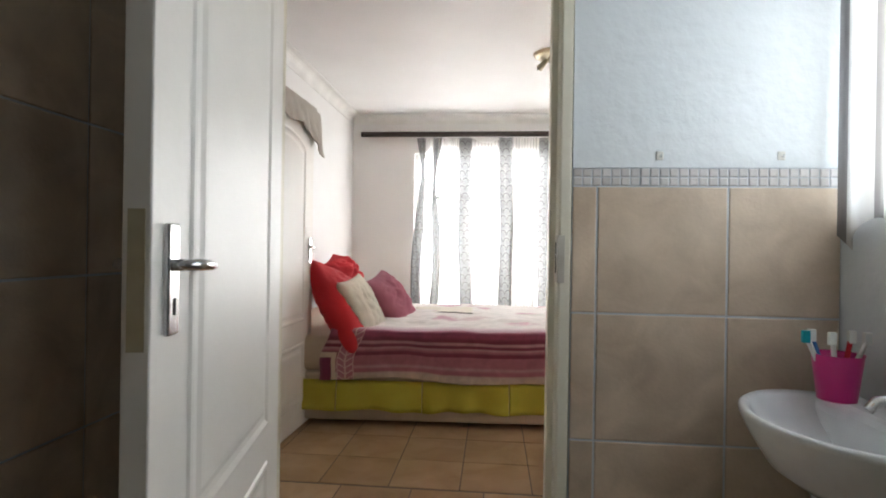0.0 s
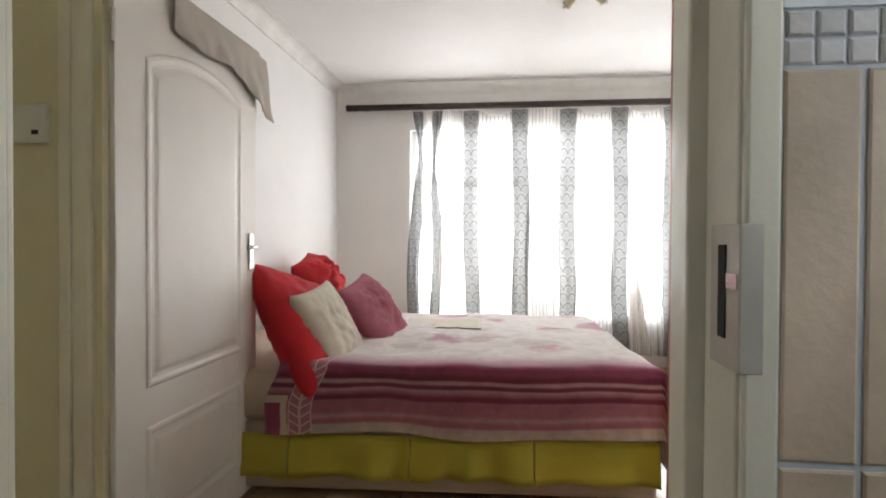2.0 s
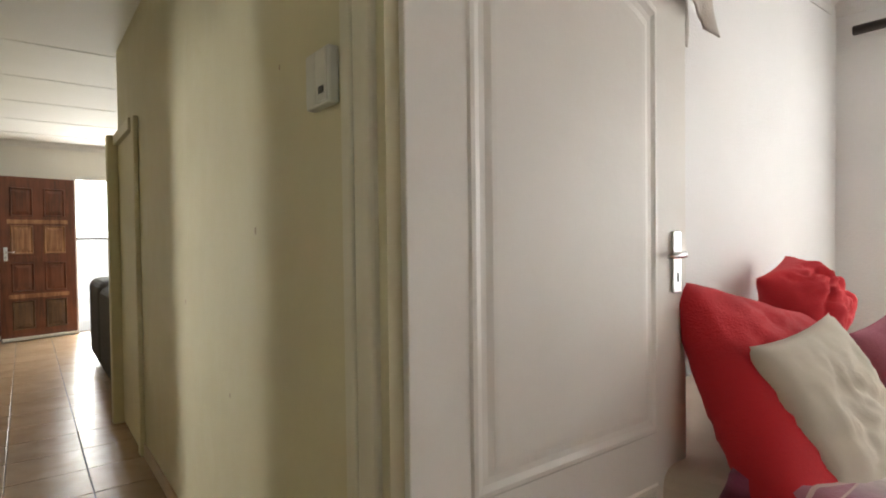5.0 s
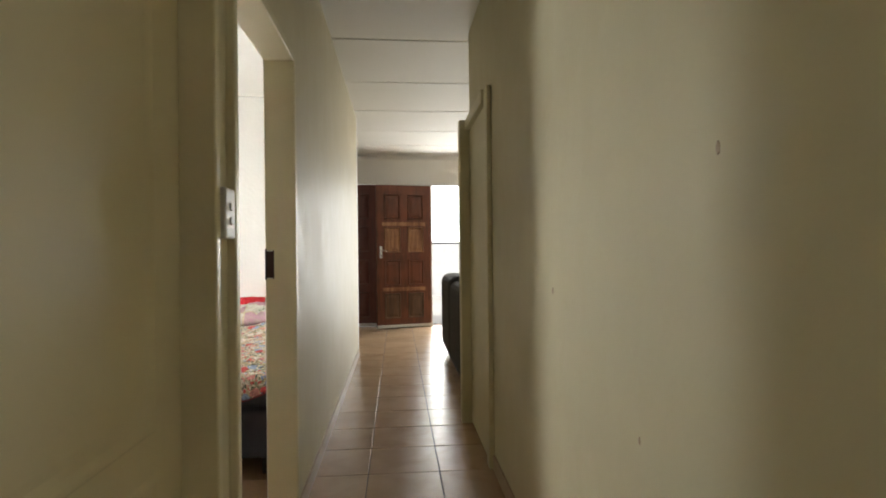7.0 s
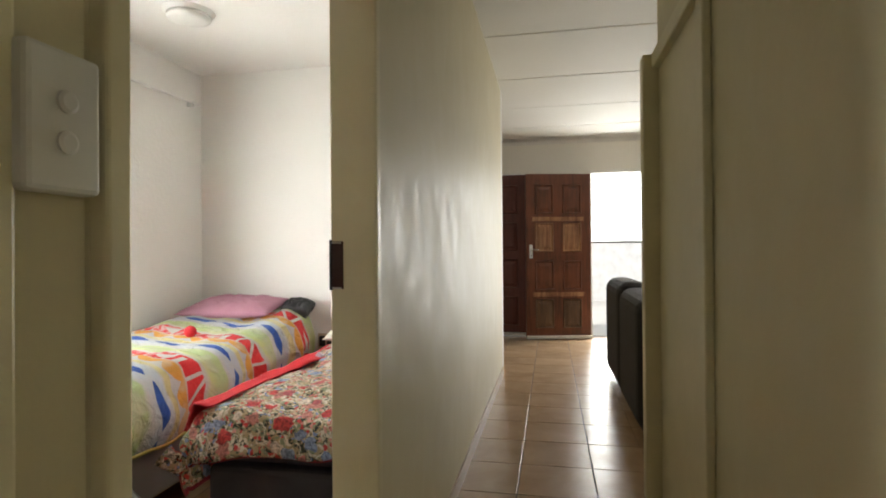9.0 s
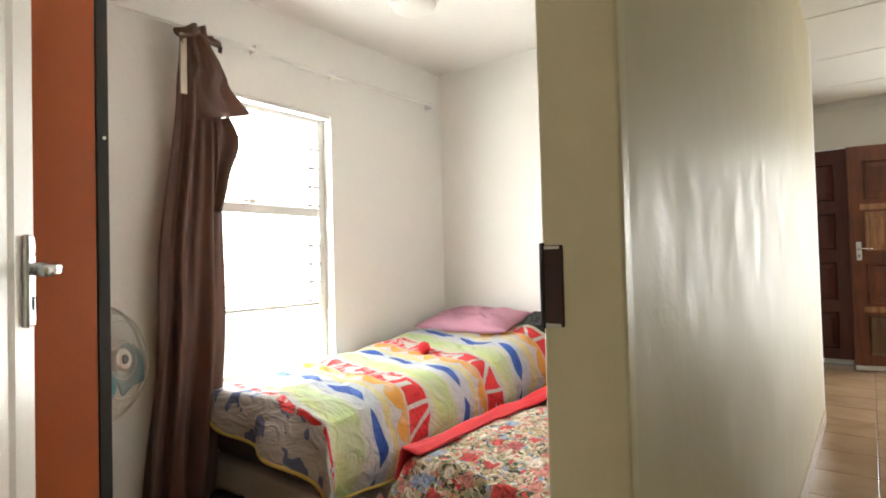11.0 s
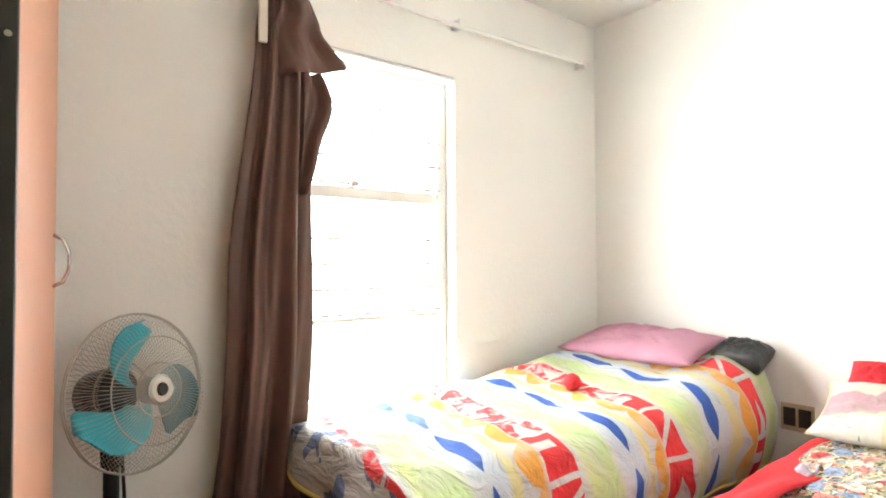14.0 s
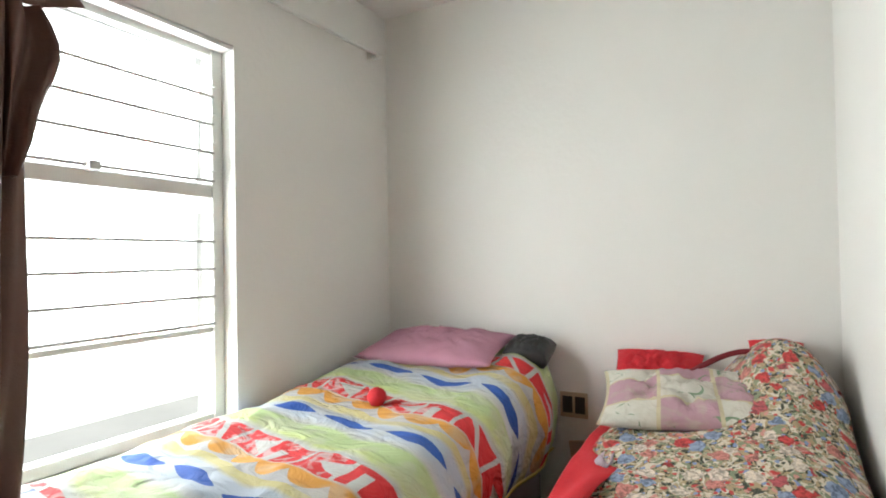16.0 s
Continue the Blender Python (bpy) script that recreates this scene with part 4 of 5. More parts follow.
# yard seen through the front door
structure("boundary_wall", box(-15.2, -15.0, -3.0, 14.0, -0.104, 1.25), M_OUT_WALL, "white sunlit boundary wall across the yard", "wall")
structure("wall_coping", box(-15.22, -14.98, -3.0, 14.0, 1.25, 1.29, 0.01), M_ROD, "thin dark coping on the boundary wall", "wall")
structure("backdrop_yard", box(-17.1, -17.0, -6.0, 18.0, -0.104, 9.0), M_OUTSIDE, "overexposed bright sky beyond the yard", "backdrop")
gr = thing("window_grille", "grey steel burglar grille in the yard wall", "grille")
for k in range(7):
    part("bar", box(-14.97, -14.955, 4.75 + k * 0.12, 4.765 + k * 0.12, 0.48, 1.2), M_CHROME, gr)
for k in range(6):
    part("bar", box(-14.985, -14.97, 4.70, 5.52, 0.5 + k * 0.13, 0.515 + k * 0.13), M_CHROME, gr)


# ---------- main bedroom ----------
BED = pose(-1.46, 3.42, 0, 0, 0, 3.0)
LEN, WID, TOP = 2.34, 1.72, 0.60
bed = thing("bed", "double bed with a cream base on short legs", "bed", BED)
part("base", box(0.02, LEN - 0.04, 0.02, WID, 0.03, 0.34, 0.02), M_BASE_CREAM, bed)
part("mattress", box(0.0, LEN - 0.02, 0.0, WID, 0.345, TOP - 0.03, 0.05, 3), M_BASE_CREAM, bed)
for x in (0.15, LEN - 0.2):
    for y in (0.12, WID - 0.12):
        part("leg", lathe([(0.03, 0.0), (0.03, 0.03)], 12), M_BLACK, bed).matrix_basis = pose(x, y, 0)


def frill(u, v):
    x = 0.10 + u * (LEN - 0.14)
    z = 0.300 - 0.190 * v + 0.007 * v * math.sin(u * 23)
    ripple = math.sin(u * 52 + 1.6 * math.sin(u * 11)) + 0.4 * max(0.0, math.sin(u * 21 + 1.0)) ** 6
    return (x, -0.012 - 0.02 * v * (1 + 0.85 * ripple), z)


val = thing("bed_valance", "lime yellow pleated valance hanging along the bed base", "valance", BED)
for k in range(4):
    part("panel", surface(64, 6, lambda u, v, k=k: frill((k + 0.004 + 0.992 * u) / 4, v), 0.003), M_LIME, val, smooth=True)


def drape(u, v):
    # v: 0 at the far side, ~0.55 at the near edge, 1 at the hem; u from the pillows to the foot
    length = LEN - 0.46
    x = 0.60 - 0.07 * max(0.0, (v - 0.5) * 2) + 0.015 * math.sin(v * 14) + u * (length + 0.20)
    over = max(0.0, x - (LEN - 0.03))
    edge = 0.55
    n = noise.noise(Vector((x * 2.2, v * 4.0, 0.0))) * 0.018 + noise.noise(Vector((x * 6.0, v * 9.0, 3.0))) * 0.007
    if v < edge:
        y, z = WID * (1 - v / edge), TOP + 0.012
    else:
        t = (v - edge) / (1 - edge)
        y = -0.012 - 0.02 * t - 0.014 * math.sin(x * 9.0 + 1.0) * t
        z = TOP + 0.012 - (0.305 + 0.014 * math.sin(x * 5.0)) * t
    if over > 0:
        x = LEN - 0.03 + 0.05 * min(1.0, over * 6)
        z -= over * 1.25
        y -= over * 0.35 * (1 if v > 0.3 else 0)
    z += n * (1.0 if v < edge else 0.35)
    y += n * (0.0 if v < edge else 0.7)
    return (x, y, z)


blanket = tagged(part("blanket", surface(90, 90, drape, 0.006), M_BLANKET, None, smooth=True), "pink and purple striped fleece blanket with pale flowers", "blanket")
blanket.matrix_world = BED


def place(name, bm, mat, m, label, category, smooth=True, group=""):
    ob = tagged(part(name, bm, mat, None, "", smooth), label, category, group)
    ob.matrix_world = m
    return ob


place("pillow", pillow(0.72, 0.86, 0.25, 3.0, 0.40, 0.05, 0.026), M_RED, pose(-0.850, 3.868, 0.685, 0, 58, 4) @ pose(0, 0, 0, 0, 0, -15), "large bright red pillow slumped over the bed's edge", "pillow")
place("pillow", pillow(0.44, 0.54, 0.28, 8.0, 0.55, 0.06, 0.045), M_RED, pose(-1.23, 5.05, 0.865, 0, 52, 0) @ pose(0, 0, 0, 0, 0, 12), "crumpled red pillow leaning on the wall", "pillow")
place("cushion", pillow(0.48, 0.47, 0.15, 5.0, 0.42, 0.02, 0.012), M_CREAM_CLOTH, pose(-0.725, 3.78, 0.720, 0, 64, -6) @ pose(0, 0, 0, 0, 0, 6), "cream cushion with faint print leaning on a red pillow", "cushion")
place("cushion", pillow(0.50, 0.54, 0.19, 12.0, 0.46, 0.05, 0.032), M_MAUVE, pose(-0.635, 4.36, 0.725, 0, 54, -8) @ pose(0, 0, 0, 0, 0, 10), "crumpled dusty pink cushion leaning on the cream one", "cushion")


def napkin(u, v):
    return (0.50 * (u - 0.5) + 0.03 * v, (0.44 + 0.03 * math.sin(u * 8)) * (v - 0.5), 0.004 + 0.010 * abs(noise.noise(Vector((u * 5, v * 5, 2)))))


nap = place("cloth", surface(24, 18, napkin, 0.002), M_CREAM_CLOTH, pose(-0.26, 4.72, TOP + 0.016, 0, 0, 6), "pale cloth with a dark lace edge on the blanket", "cloth")
part("lace_edge", tube([tuple(Vector(napkin(k / 30, 0.0)) + Vector((0, -0.002, 0.001 * math.sin(k * 2.4)))) for k in range(31)], 0.0035, 5), M_BLACK_EDGE, nap, "thin dark lace edge")

# towel over the bedroom door
def towel(u, v):
    # v runs from the hem on the room side over the door's top to the hem on the other side
    x = 0.27 + u * 0.73
    s = (v - 0.5) * 2
    a = abs(s)
    if a < 0.14:
        y, z = 0.034 * s / 0.14, 2.066
    else:
        t = (a - 0.14) / 0.86
        fold = math.sin(u * 20 + 5 * t) * 0.5 + math.sin(u * 37 - 3 * t) * 0.3
        y = math.copysign(0.034 + 0.016 * t * (1 + fold), s)
        z = 2.066 - t * (0.15 + 0.13 * u ** 2 + 0.02 * math.sin(u * 9))
        x += 0.05 * t * u
    return (x, y, z - 0.02 * u * u * (1 if u > 0.9 else 0))


tw = place("towel", surface(70, 44, towel, 0.005), M_CLOTH_GREY, pose(-1.062, 2.64, 0, 0, 0, 88.8), "grey beige towel draped over the open door's top", "towel")

# curtain pole and voile curtains
pole = thing("curtain_pole", "dark brown wooden curtain pole across the window wall", "curtain pole")
part("pole", tube([(-1.38, 6.27, 2.465), (2.75, 6.27, 2.465)], 0.030, 14), M_ROD, pole, smooth=True)
for x in (-1.2, 0.7, 2.6):
    part("bracket", box(x - 0.015, x + 0.015, 6.27, 6.36, 2.452, 2.478, 0.003), M_ROD, pole)


def voile(x_top, x_low, width, waves, seed, low=0.12, tie=None):
    def fn(u, v):
        sag = 0.06 * math.sin(math.pi * u) if width > 0.3 else 0.0
        top = 2.425 - sag
        pinch = 1 - 0.62 * math.exp(-((v - tie) / 0.13) ** 2) if tie else 1.0
        x = (x_top * (1 - v) + x_low * v) + (0.5 + (u - 0.5) * pinch) * width + (0.025 * math.sin(v * 6 + seed) if tie else 0.0)
        y = 6.285 + 0.022 * math.sin(u * waves * 6.2832 + seed) * (0.6 + 0.6 * v) + 0.01 * math.sin(v * 7 + seed)
        return (x + 0.012 * math.sin(v * 9 + seed) * (0.3 + v), y, top + (low - top) * v)
    return surface(max(12, int(waves * 12)), 40, fn)


curtain_plan = [(-0.735, -0.765, 0.12, 1.5, True), (-0.615, -0.675, 0.13, 1.5, False), (-0.525, -0.57, 0.10, 1.0, True), (-0.43, -0.47, 0.20, 2.5, False),
                (-0.245, -0.215, 0.15, 1.2, True), (-0.095, -0.09, 0.34, 3.2, False), (0.225, 0.25, 0.155, 1.4, True), (0.385, 0.355, 0.29, 3.0, False),
                (0.665, 0.665, 0.16, 1.3, True), (0.82, 0.83, 0.34, 3.4, False), (1.14, 1.165, 0.155, 1.3, True), (1.295, 1.34, 0.32, 3.2, False), (1.61, 1.605, 0.125, 1.2, True)]
for k, (xt, xl, wd, wv, grey) in enumerate(curtain_plan):
    place("curtain", voile(xt, xl, wd, wv, k * 1.7, 0.12, {0: 0.16, 1: 0.5, 2: 0.22, 11: 0.62}.get(k)), M_VOILE_GREY if grey else (M_VOILE_DENSE if k == 7 else M_VOILE_STRIPE), Matrix(),
          "grey scalloped sheer curtain strip" if grey else "thin white striped sheer curtain hanging in folds", "curtain", True, "bedroom curtain strips")



def tail(u, v):
    # the tied-back sheet below its knot
    x = 1.335 + 0.075 * v + (u - 0.5) * (0.04 + 0.16 * v ** 0.8)
    return (x, 6.262 + 0.012 * math.sin(u * 19) * (0.4 + v), 1.12 - 0.98 * v)


place("curtain", surface(36, 24, tail), M_VOILE_DENSE, Matrix(), "gathered white striped curtain end below its knot", "curtain", True, "bedroom curtain strips")

# ceiling light
cl = thing("ceiling_light", "round brass ceiling light with spotlight heads", "ceiling light", pose(0.62, 4.40, 2.70))
part("base", lathe([(0.02, -0.035), (0.12, -0.03), (0.15, -0.012), (0.155, 0.0)], 32), M_BRASS, cl, smooth=True)
for a in (20, 140, 260):
    c, s_ = math.cos(radians(a)), math.sin(radians(a))
    hd = part("spot_head", tube([(0.05 * c, 0.05 * s_, -0.03), (0.09 * c, 0.09 * s_, -0.06), (0.13 * c, 0.13 * s_, -0.085)], [0.012, 0.024, 0.03], 12), M_BRASS, cl, smooth=True)
    part("bulb", moved(lathe([(0.004, -0.012), (0.016, -0.008), (0.018, 0.0), (0.01, 0.012)], 12), pose(0.135 * c, 0.135 * s_, -0.09)), M_PLASTIC_WHITE, hd, smooth=True)

# armchair with clutter beside the window
ac = thing("armchair", "dark brown leather armchair holding loose clutter", "armchair", pose(1.90, 5.30, 0, 0, 0, -90))
part("seat", box(-0.37, 0.37, -0.30, 0.30, 0.14, 0.38, 0.05, 3), M_LEATHER, ac)
part("front_panel", box(-0.38, 0.38, -0.36, -0.305, 0.05, 0.31, 0.02, 2), M_LEATHER, ac)
part("backrest", box(-0.55, 0.55, 0.31, 0.50, 0.10, 0.86, 0.07, 3), M_LEATHER, ac)
for x in (-0.56, 0.385):
    part("armrest", box(x, x + 0.175, -0.38, 0.30, 0.05, 0.595, 0.075, 4), M_LEATHER, ac)
for x in (-0.46, 0.46):
    for y in (-0.28, 0.40):
        part("leg", box(x - 0.025, x + 0.025, y - 0.025, y + 0.025, 0.0, 0.10, 0.004), M_BLACK, ac)
tr = thing("tray_table", "small dark table with folded things on it", "table", pose(2.02, 6.08, 0))
part("tabletop", box(-0.30, 0.45, -0.22, 0.22, 0.60, 0.63, 0.006), M_LEATHER, tr)
for x in (-0.27, 0.42):
    for y in (-0.19, 0.19):
        part("leg", box(x - 0.02, x + 0.02, y - 0.02, y + 0.02, 0, 0.60, 0.003), M_LEATHER, tr)
place("folded_clothes", pillow(0.40, 0.30, 0.10, 21.0, 0.4, 0.02, 0.03), M_DARK_GREY, pose(1.92, 6.06, 0.672, 0, 0, 10), "folded grey clothes on the small table", "clothes")
place("plastic_bag", pillow(0.34, 0.34, 0.26, 27.0, 0.5, 0.04), M_WHITE_CLOTH, pose(2.22, 6.0, 0.755, 0, 0, 0), "crumpled white plastic bag on the small table", "bag")
place("plastic_bag", pillow(0.22, 0.26, 0.10, 29.0, 0.5, 0.03), M_TEAL, pose(2.30, 6.02, 0.905, 0, 10, 0), "bright turquoise plastic bag", "bag")
for k, (dx, mt, lb) in enumerate(((0.0, M_PLASTIC_WHITE, "white paper sheet on the armchair"), (0.09, M_WHITE_CLOTH, "printed magazine on the armchair"))):
    place("magazine", box(-0.13, 0.13, -0.10, 0.10, 0.0, 0.008, 0.001), mt, pose(1.82 + dx, 5.30, 0.382 + 0.01 * k, 0, 0, 25 + 30 * k), lb, "magazine", False)
place("bottle", lathe([(0.03, 0.0), (0.036, 0.01), (0.036, 0.12), (0.012, 0.16), (0.012, 0.19)], 16), M_GREEN, pose(1.98, 5.45, 0.382), "small green bottle on the armchair", "bottle")


# ---------- wardrobes ----------
def wardrobe(name, m, w, d, h, label, front_mat, pulls=True):
    """Side panels face y; the doors face -x. Origin at the front corner, body goes to +x and -y."""
    wd = thing(name, label, "wardrobe", m)
    part("side_panel", box(0.012, d, -0.020, 0.0, 0.0, h, 0.002), M_RED_WOOD, wd, "red brown veneered side panel")
    part("side_panel", box(0.012, d, -w, -w + 0.020, 0.0, h, 0.002), M_RED_WOOD, wd)
    part("edge_strip", box(-0.012, 0.011, -0.024, 0.002, 0.0, h, 0.002), M_BLACK_EDGE, wd, "black front edging")
    part("top", box(0.012, d, -w + 0.021, -0.021, h - 0.03, h, 0.002), M_RED_WOOD, wd)
    part("back", box(d - 0.01, d, -w + 0.021, -0.021, 0.0, h - 0.031), M_RED_WOOD, wd)
    for k in range(2):
        y1 = -0.028 - k * (w - 0.03) / 2
        ajar = Matrix.Translation((-0.012, y1, 0)) @ pose(0, 0, 0, 0, 0, -7.0 if k == 0 else 0.0) @ Matrix.Translation((0.012, -y1, 0))
        dr = part("door", moved(box(-0.012, 0.008, y1 - (w - 0.05) / 2, y1, 0.05, h - 0.035, 0.002), ajar), front_mat, wd, "pale pink brown door, ajar" if k == 0 else "pale pink brown door")
        if pulls:
            yy = y1 - (w - 0.05) / 2 + 0.04 if k == 0 else y1 - 0.04
            part("pull", moved(tube([(-0.012, yy, 1.035), (-0.026, yy, 1.042), (-0.034, yy, 1.060), (-0.036, yy, 1.08), (-0.034, yy, 1.10), (-0.026, yy, 1.118), (-0.012, yy, 1.125)], 0.0032, 8), ajar), M_CHROME, dr, "thin bowed metal pull", True)
    part("screw", moved(lathe([(0.004, 0), (0.004, 0.003)], 10), pose(-0.002, 0.0025, 1.335, -90, 0, 0)), M_CHROME, wd)
    part("plinth", box(0.03, 0.045, -w + 0.021, -0.021, 0.0, 0.05), M_BLACK_EDGE, wd)
    return wd


wardrobe("wardrobe", pose(-2.905, 0.775, 0), 0.85, 0.62, 2.0, "red brown wardrobe with black edging beside the fan", M_PINE_PINK)
w1b = thing("cupboard", "red brown veneered cupboard standing at the bedroom opening", "cupboard", pose(0.60, 2.615, 0))
part("side_panel", box(0.0, 0.155, 0.0, 0.02, 0.0, 2.2, 0.002), M_RED_WOOD, w1b)
part("front_panel", moved(box(0.0, 0.02, 0.0, 0.50, 0.0, 2.2, 0.002), pose(0.02, 0.022, 0, 0, 0, -42)), M_RED_WOOD, w1b)
part("top", moved(box(0.02, 0.20, 0.0, 0.30, 2.17, 2.2, 0.002), pose(0.03, 0.022, 0, 0, 0, -42)), M_RED_WOOD, w1b)


# ---------- small bedroom ----------
def bed_base(name, x0, x1, y0, y1, h, label, mat):
    b = thing(name, label, "bed", pose(x0, y0, 0))
    part("base", box(0, x1 - x0, 0, y1 - y0, 0.10, 0.33, 0.02), mat, b)
    part("mattress", box(0, x1 - x0, 0, y1 - y0, 0.335, h, 0.05, 3), M_DARK_FABRIC, b)
    for x in (0.10, x1 - x0 - 0.10):
        for y in (0.08, y1 - y0 - 0.08):
            part("leg", lathe([(0.025, 0.0), (0.025, 0.10)], 10), M_BLACK, b).matrix_basis = pose(x, y, 0)
    return b


bed_base("single_bed", -5.14, -3.58, -0.10, 0.62, 0.55, "single bed with a dark grey base under the window", M_GREY_FABRIC)
bed_base("single_bed", -5.14, -3.62, 0.98, 1.58, 0.47, "single bed under a floral comforter", M_DARK_FABRIC)


def cover(x0, x1, y0, y1, top, near_drop, foot_drop, seed, soft=0.02, head_lift=0.0, heap=0.0):
    """A soft bed cover: flat on top, hanging over the near side (y1 or y0 by sign) and over the foot at x1."""
    def fn(u, v):
        run = (x1 - x0) + foot_drop * (0.35 + 0.85 * v)
        s = u * run
        x, z = x0 + min(s, x1 - x0), top
        over = max(0.0, s - (x1 - x0))
        w = abs(y1 - y0) + near_drop
        r = v * w
        sgn = 1 if y1 > y0 else -1
        y = y0 + sgn * min(r, abs(y1 - y0))
        hang = max(0.0, r - abs(y1 - y0))
        n1 = noise.noise(Vector((s * 3 + seed, r * 3, 0))) * soft + noise.noise(Vector((s * 9 + seed, r * 8, 5))) * soft * 0.45 + noise.noise(Vector((s * 22, r * 17 + seed, 1))) * soft * 0.16
        puff = 0.045 * (1 - min(1.0, (r / abs(y1 - y0) - 0.5) ** 2 * 4) ** 3) * (1 - (u ** 6))
        bulge = 0.035 * math.sin(min(1.0, hang / max(near_drop, 0.01)) * math.pi) if hang > 0 else 0.0
        z += puff + n1 - max(hang, over) * 0.97 - 0.25 * min(hang, over)
        x += 0.03 * min(1.0, over * 12) + (0.02 * math.sin(r * 19 + seed) + n1) * min(1.0, over * 8)
        y += sgn * (bulge + (0.014 * math.sin(s * 17 + seed) + n1 * 0.8) * min(1.0, hang * 8) + 0.02 * min(1.0, hang * 10))
        z += head_lift * max(0.0, 1 - s / 0.8) * (1 - min(1.0, hang * 5))
        if heap:
            z += heap * math.exp(-((x + 4.98) / 0.30) ** 2 - ((y - 1.45) / 0.17) ** 2)
        return (x, y, z)
    return fn


def bed_cover(name, fn, mat, piping, label, category):
    """A cover sheet with a corded hem along its hanging side and its foot."""
    d = thing(name, label, category)
    part("cover", surface(120, 90, fn, 0.012), mat, d, smooth=True)
    part("piping", tube([fn(k / 60, 1.0) for k in range(61)], 0.007, 6), piping, d, smooth=True)
    part("piping", tube([fn(1.0, k / 60) for k in range(61)], 0.007, 6), piping, d, smooth=True)
    return d


bed_cover("duvet", cover(-5.12, -3.56, -0.11, 0.66, 0.585, 0.265, 0.22, 4.0, 0.030, 0.09), M_DUVET, M_PIPING,
          "puffy white duvet with red letters and coloured bands", "duvet")
bed_cover("comforter", cover(-5.12, -3.60, 1.585, 0.97, 0.50, 0.20, 0.16, 11.0, 0.032, 0.06, 0.20), M_FLORAL, M_DARK_RED,
          "red and blue floral quilted comforter heaped at the head", "comforter")
part("fold_piping", tube([(-4.90 - 0.10 * math.sin(k / 16 * 3.14), 1.18 + 0.40 * k / 16, 0.705 + 0.085 * math.sin(k / 16 * 3.14) - 0.02 * k / 16) for k in range(17)], 0.009, 6),
     M_DARK_RED, bpy.data.objects["comforter"], smooth=True)


def scrap(u, v):
    return (-4.72 + 0.26 * u, 0.93 + 0.10 * v, 0.55 + 0.03 * noise.noise(Vector((u * 6, v * 5, 3))) - 0.08 * (1 - v) ** 2)


place("sheet", surface(30, 14, scrap, 0.004), M_LILAC, Matrix(), "crumpled pale lilac cloth at the bed's edge", "sheet")


def red_edge(u, v):
    x = -5.05 + u * 1.46
    w = 0.05 + 0.045 * math.exp(-((u - 0.30) / 0.2) ** 2)
    y = 0.985 + (v - 0.5) * 2 * w - 0.02
    n = noise.noise(Vector((x * 6, v * 3, 7))) * 0.014
    zz = 0.545 + n - (0.09 if v < 0.3 else 0.0) * (0.3 - v) / 0.3
    return (x, y, zz)


place("red_sheet", surface(70, 12, red_edge, 0.006), M_RED, Matrix(), "red sheet turned out along the comforter's edge", "sheet")
place("pillow", pillow(0.36, 0.58, 0.10, 31.0, 0.5, 0.03, 0.022), M_PINK, pose(-4.95, 0.25, 0.735, 0, 10, 4), "flat crumpled pink pillow at the bed head", "pillow")
place("black_bag", pillow(0.15, 0.19, 0.12, 37.0, 0.4, 0.02, 0.010), M_BLACK, pose(-5.07, 0.60, 0.715, 0, 20, 0), "black cloth bundle at the bed corner", "bag")
place("pillow", pillow(0.24, 0.30, 0.12, 41.0, 0.5, 0.05), M_RED, pose(-5.06, 1.075, 0.665, 0, 34, 0), "red pillow behind a patchwork pillowcase", "pillow")
place("pillow", pillow(0.37, 0.53, 0.10, 43.0, 0.5, 0.03, 0.022), M_PATCH, pose(-4.83, 1.20, 0.652, 2, 13, 8), "patchwork floral pillowcase in cream and rose", "pillow")
place("pillow", pillow(0.15, 0.16, 0.09, 47.0, 0.5, 0.05), M_RED, pose(-5.09, 1.44, 0.745, 0, 40, 0), "red pillow peeping out above the comforter", "pillow")
place("yarn_ball", lathe([(0.006, -0.03), (0.02, -0.024), (0.03, -0.008), (0.03, 0.008), (0.022, 0.022), (0.006, 0.03)], 20), M_RED,
      pose(-4.42, 0.33, 0.660), "small red yarn ball on the duvet", "ball")
for k, (x, y, mt) in enumerate(((-3.62, 0.10, M_BLACK), (-3.60, 0.36, M_DARK_FABRIC))):
    place("clothes_bundle", pillow(0.20, 0.34, 0.22, 51.0 + k, 0.4, 0.04), mt, pose(x + 0.06, y, 0.11, 0, 0, 20 * k), "dark clothes bundle on the floor at the bed foot", "clothes")

# open socket boxes on the wall
sk = thing("wall_socket", "open broken wall socket box with bare brown plaster", "socket", pose(-5.168, 0.75, 0.50))
part("plaster_hole", box(-0.001, 0.004, -0.055, 0.055, -0.05, 0.05, 0.002), M_SKIRT, sk)
for y in (-0.025, 0.025):
    part("box", box(0.003, 0.008, y - 0.02, y + 0.02, -0.032, 0.034, 0.001), M_DARK, sk)
place("blank_plate", box(0, 0.008, -0.06, 0.06, -0.035, 0.035, 0.003), M_SKIRT, pose(-5.169, 0.79, 0.33, 8, 0, 0), "brown blank cover plate low on the wall", "cover plate", False)


# brown curtain knotted over the rail
def along(v, stops):
    for (a, p), (b, q) in zip(stops, stops[1:]):
        if v <= b:
            t = (v - a) / (b - a)
            t = t * t * (3 - 2 * t)
            return p + (q - p) * t
    return stops[-1][1]


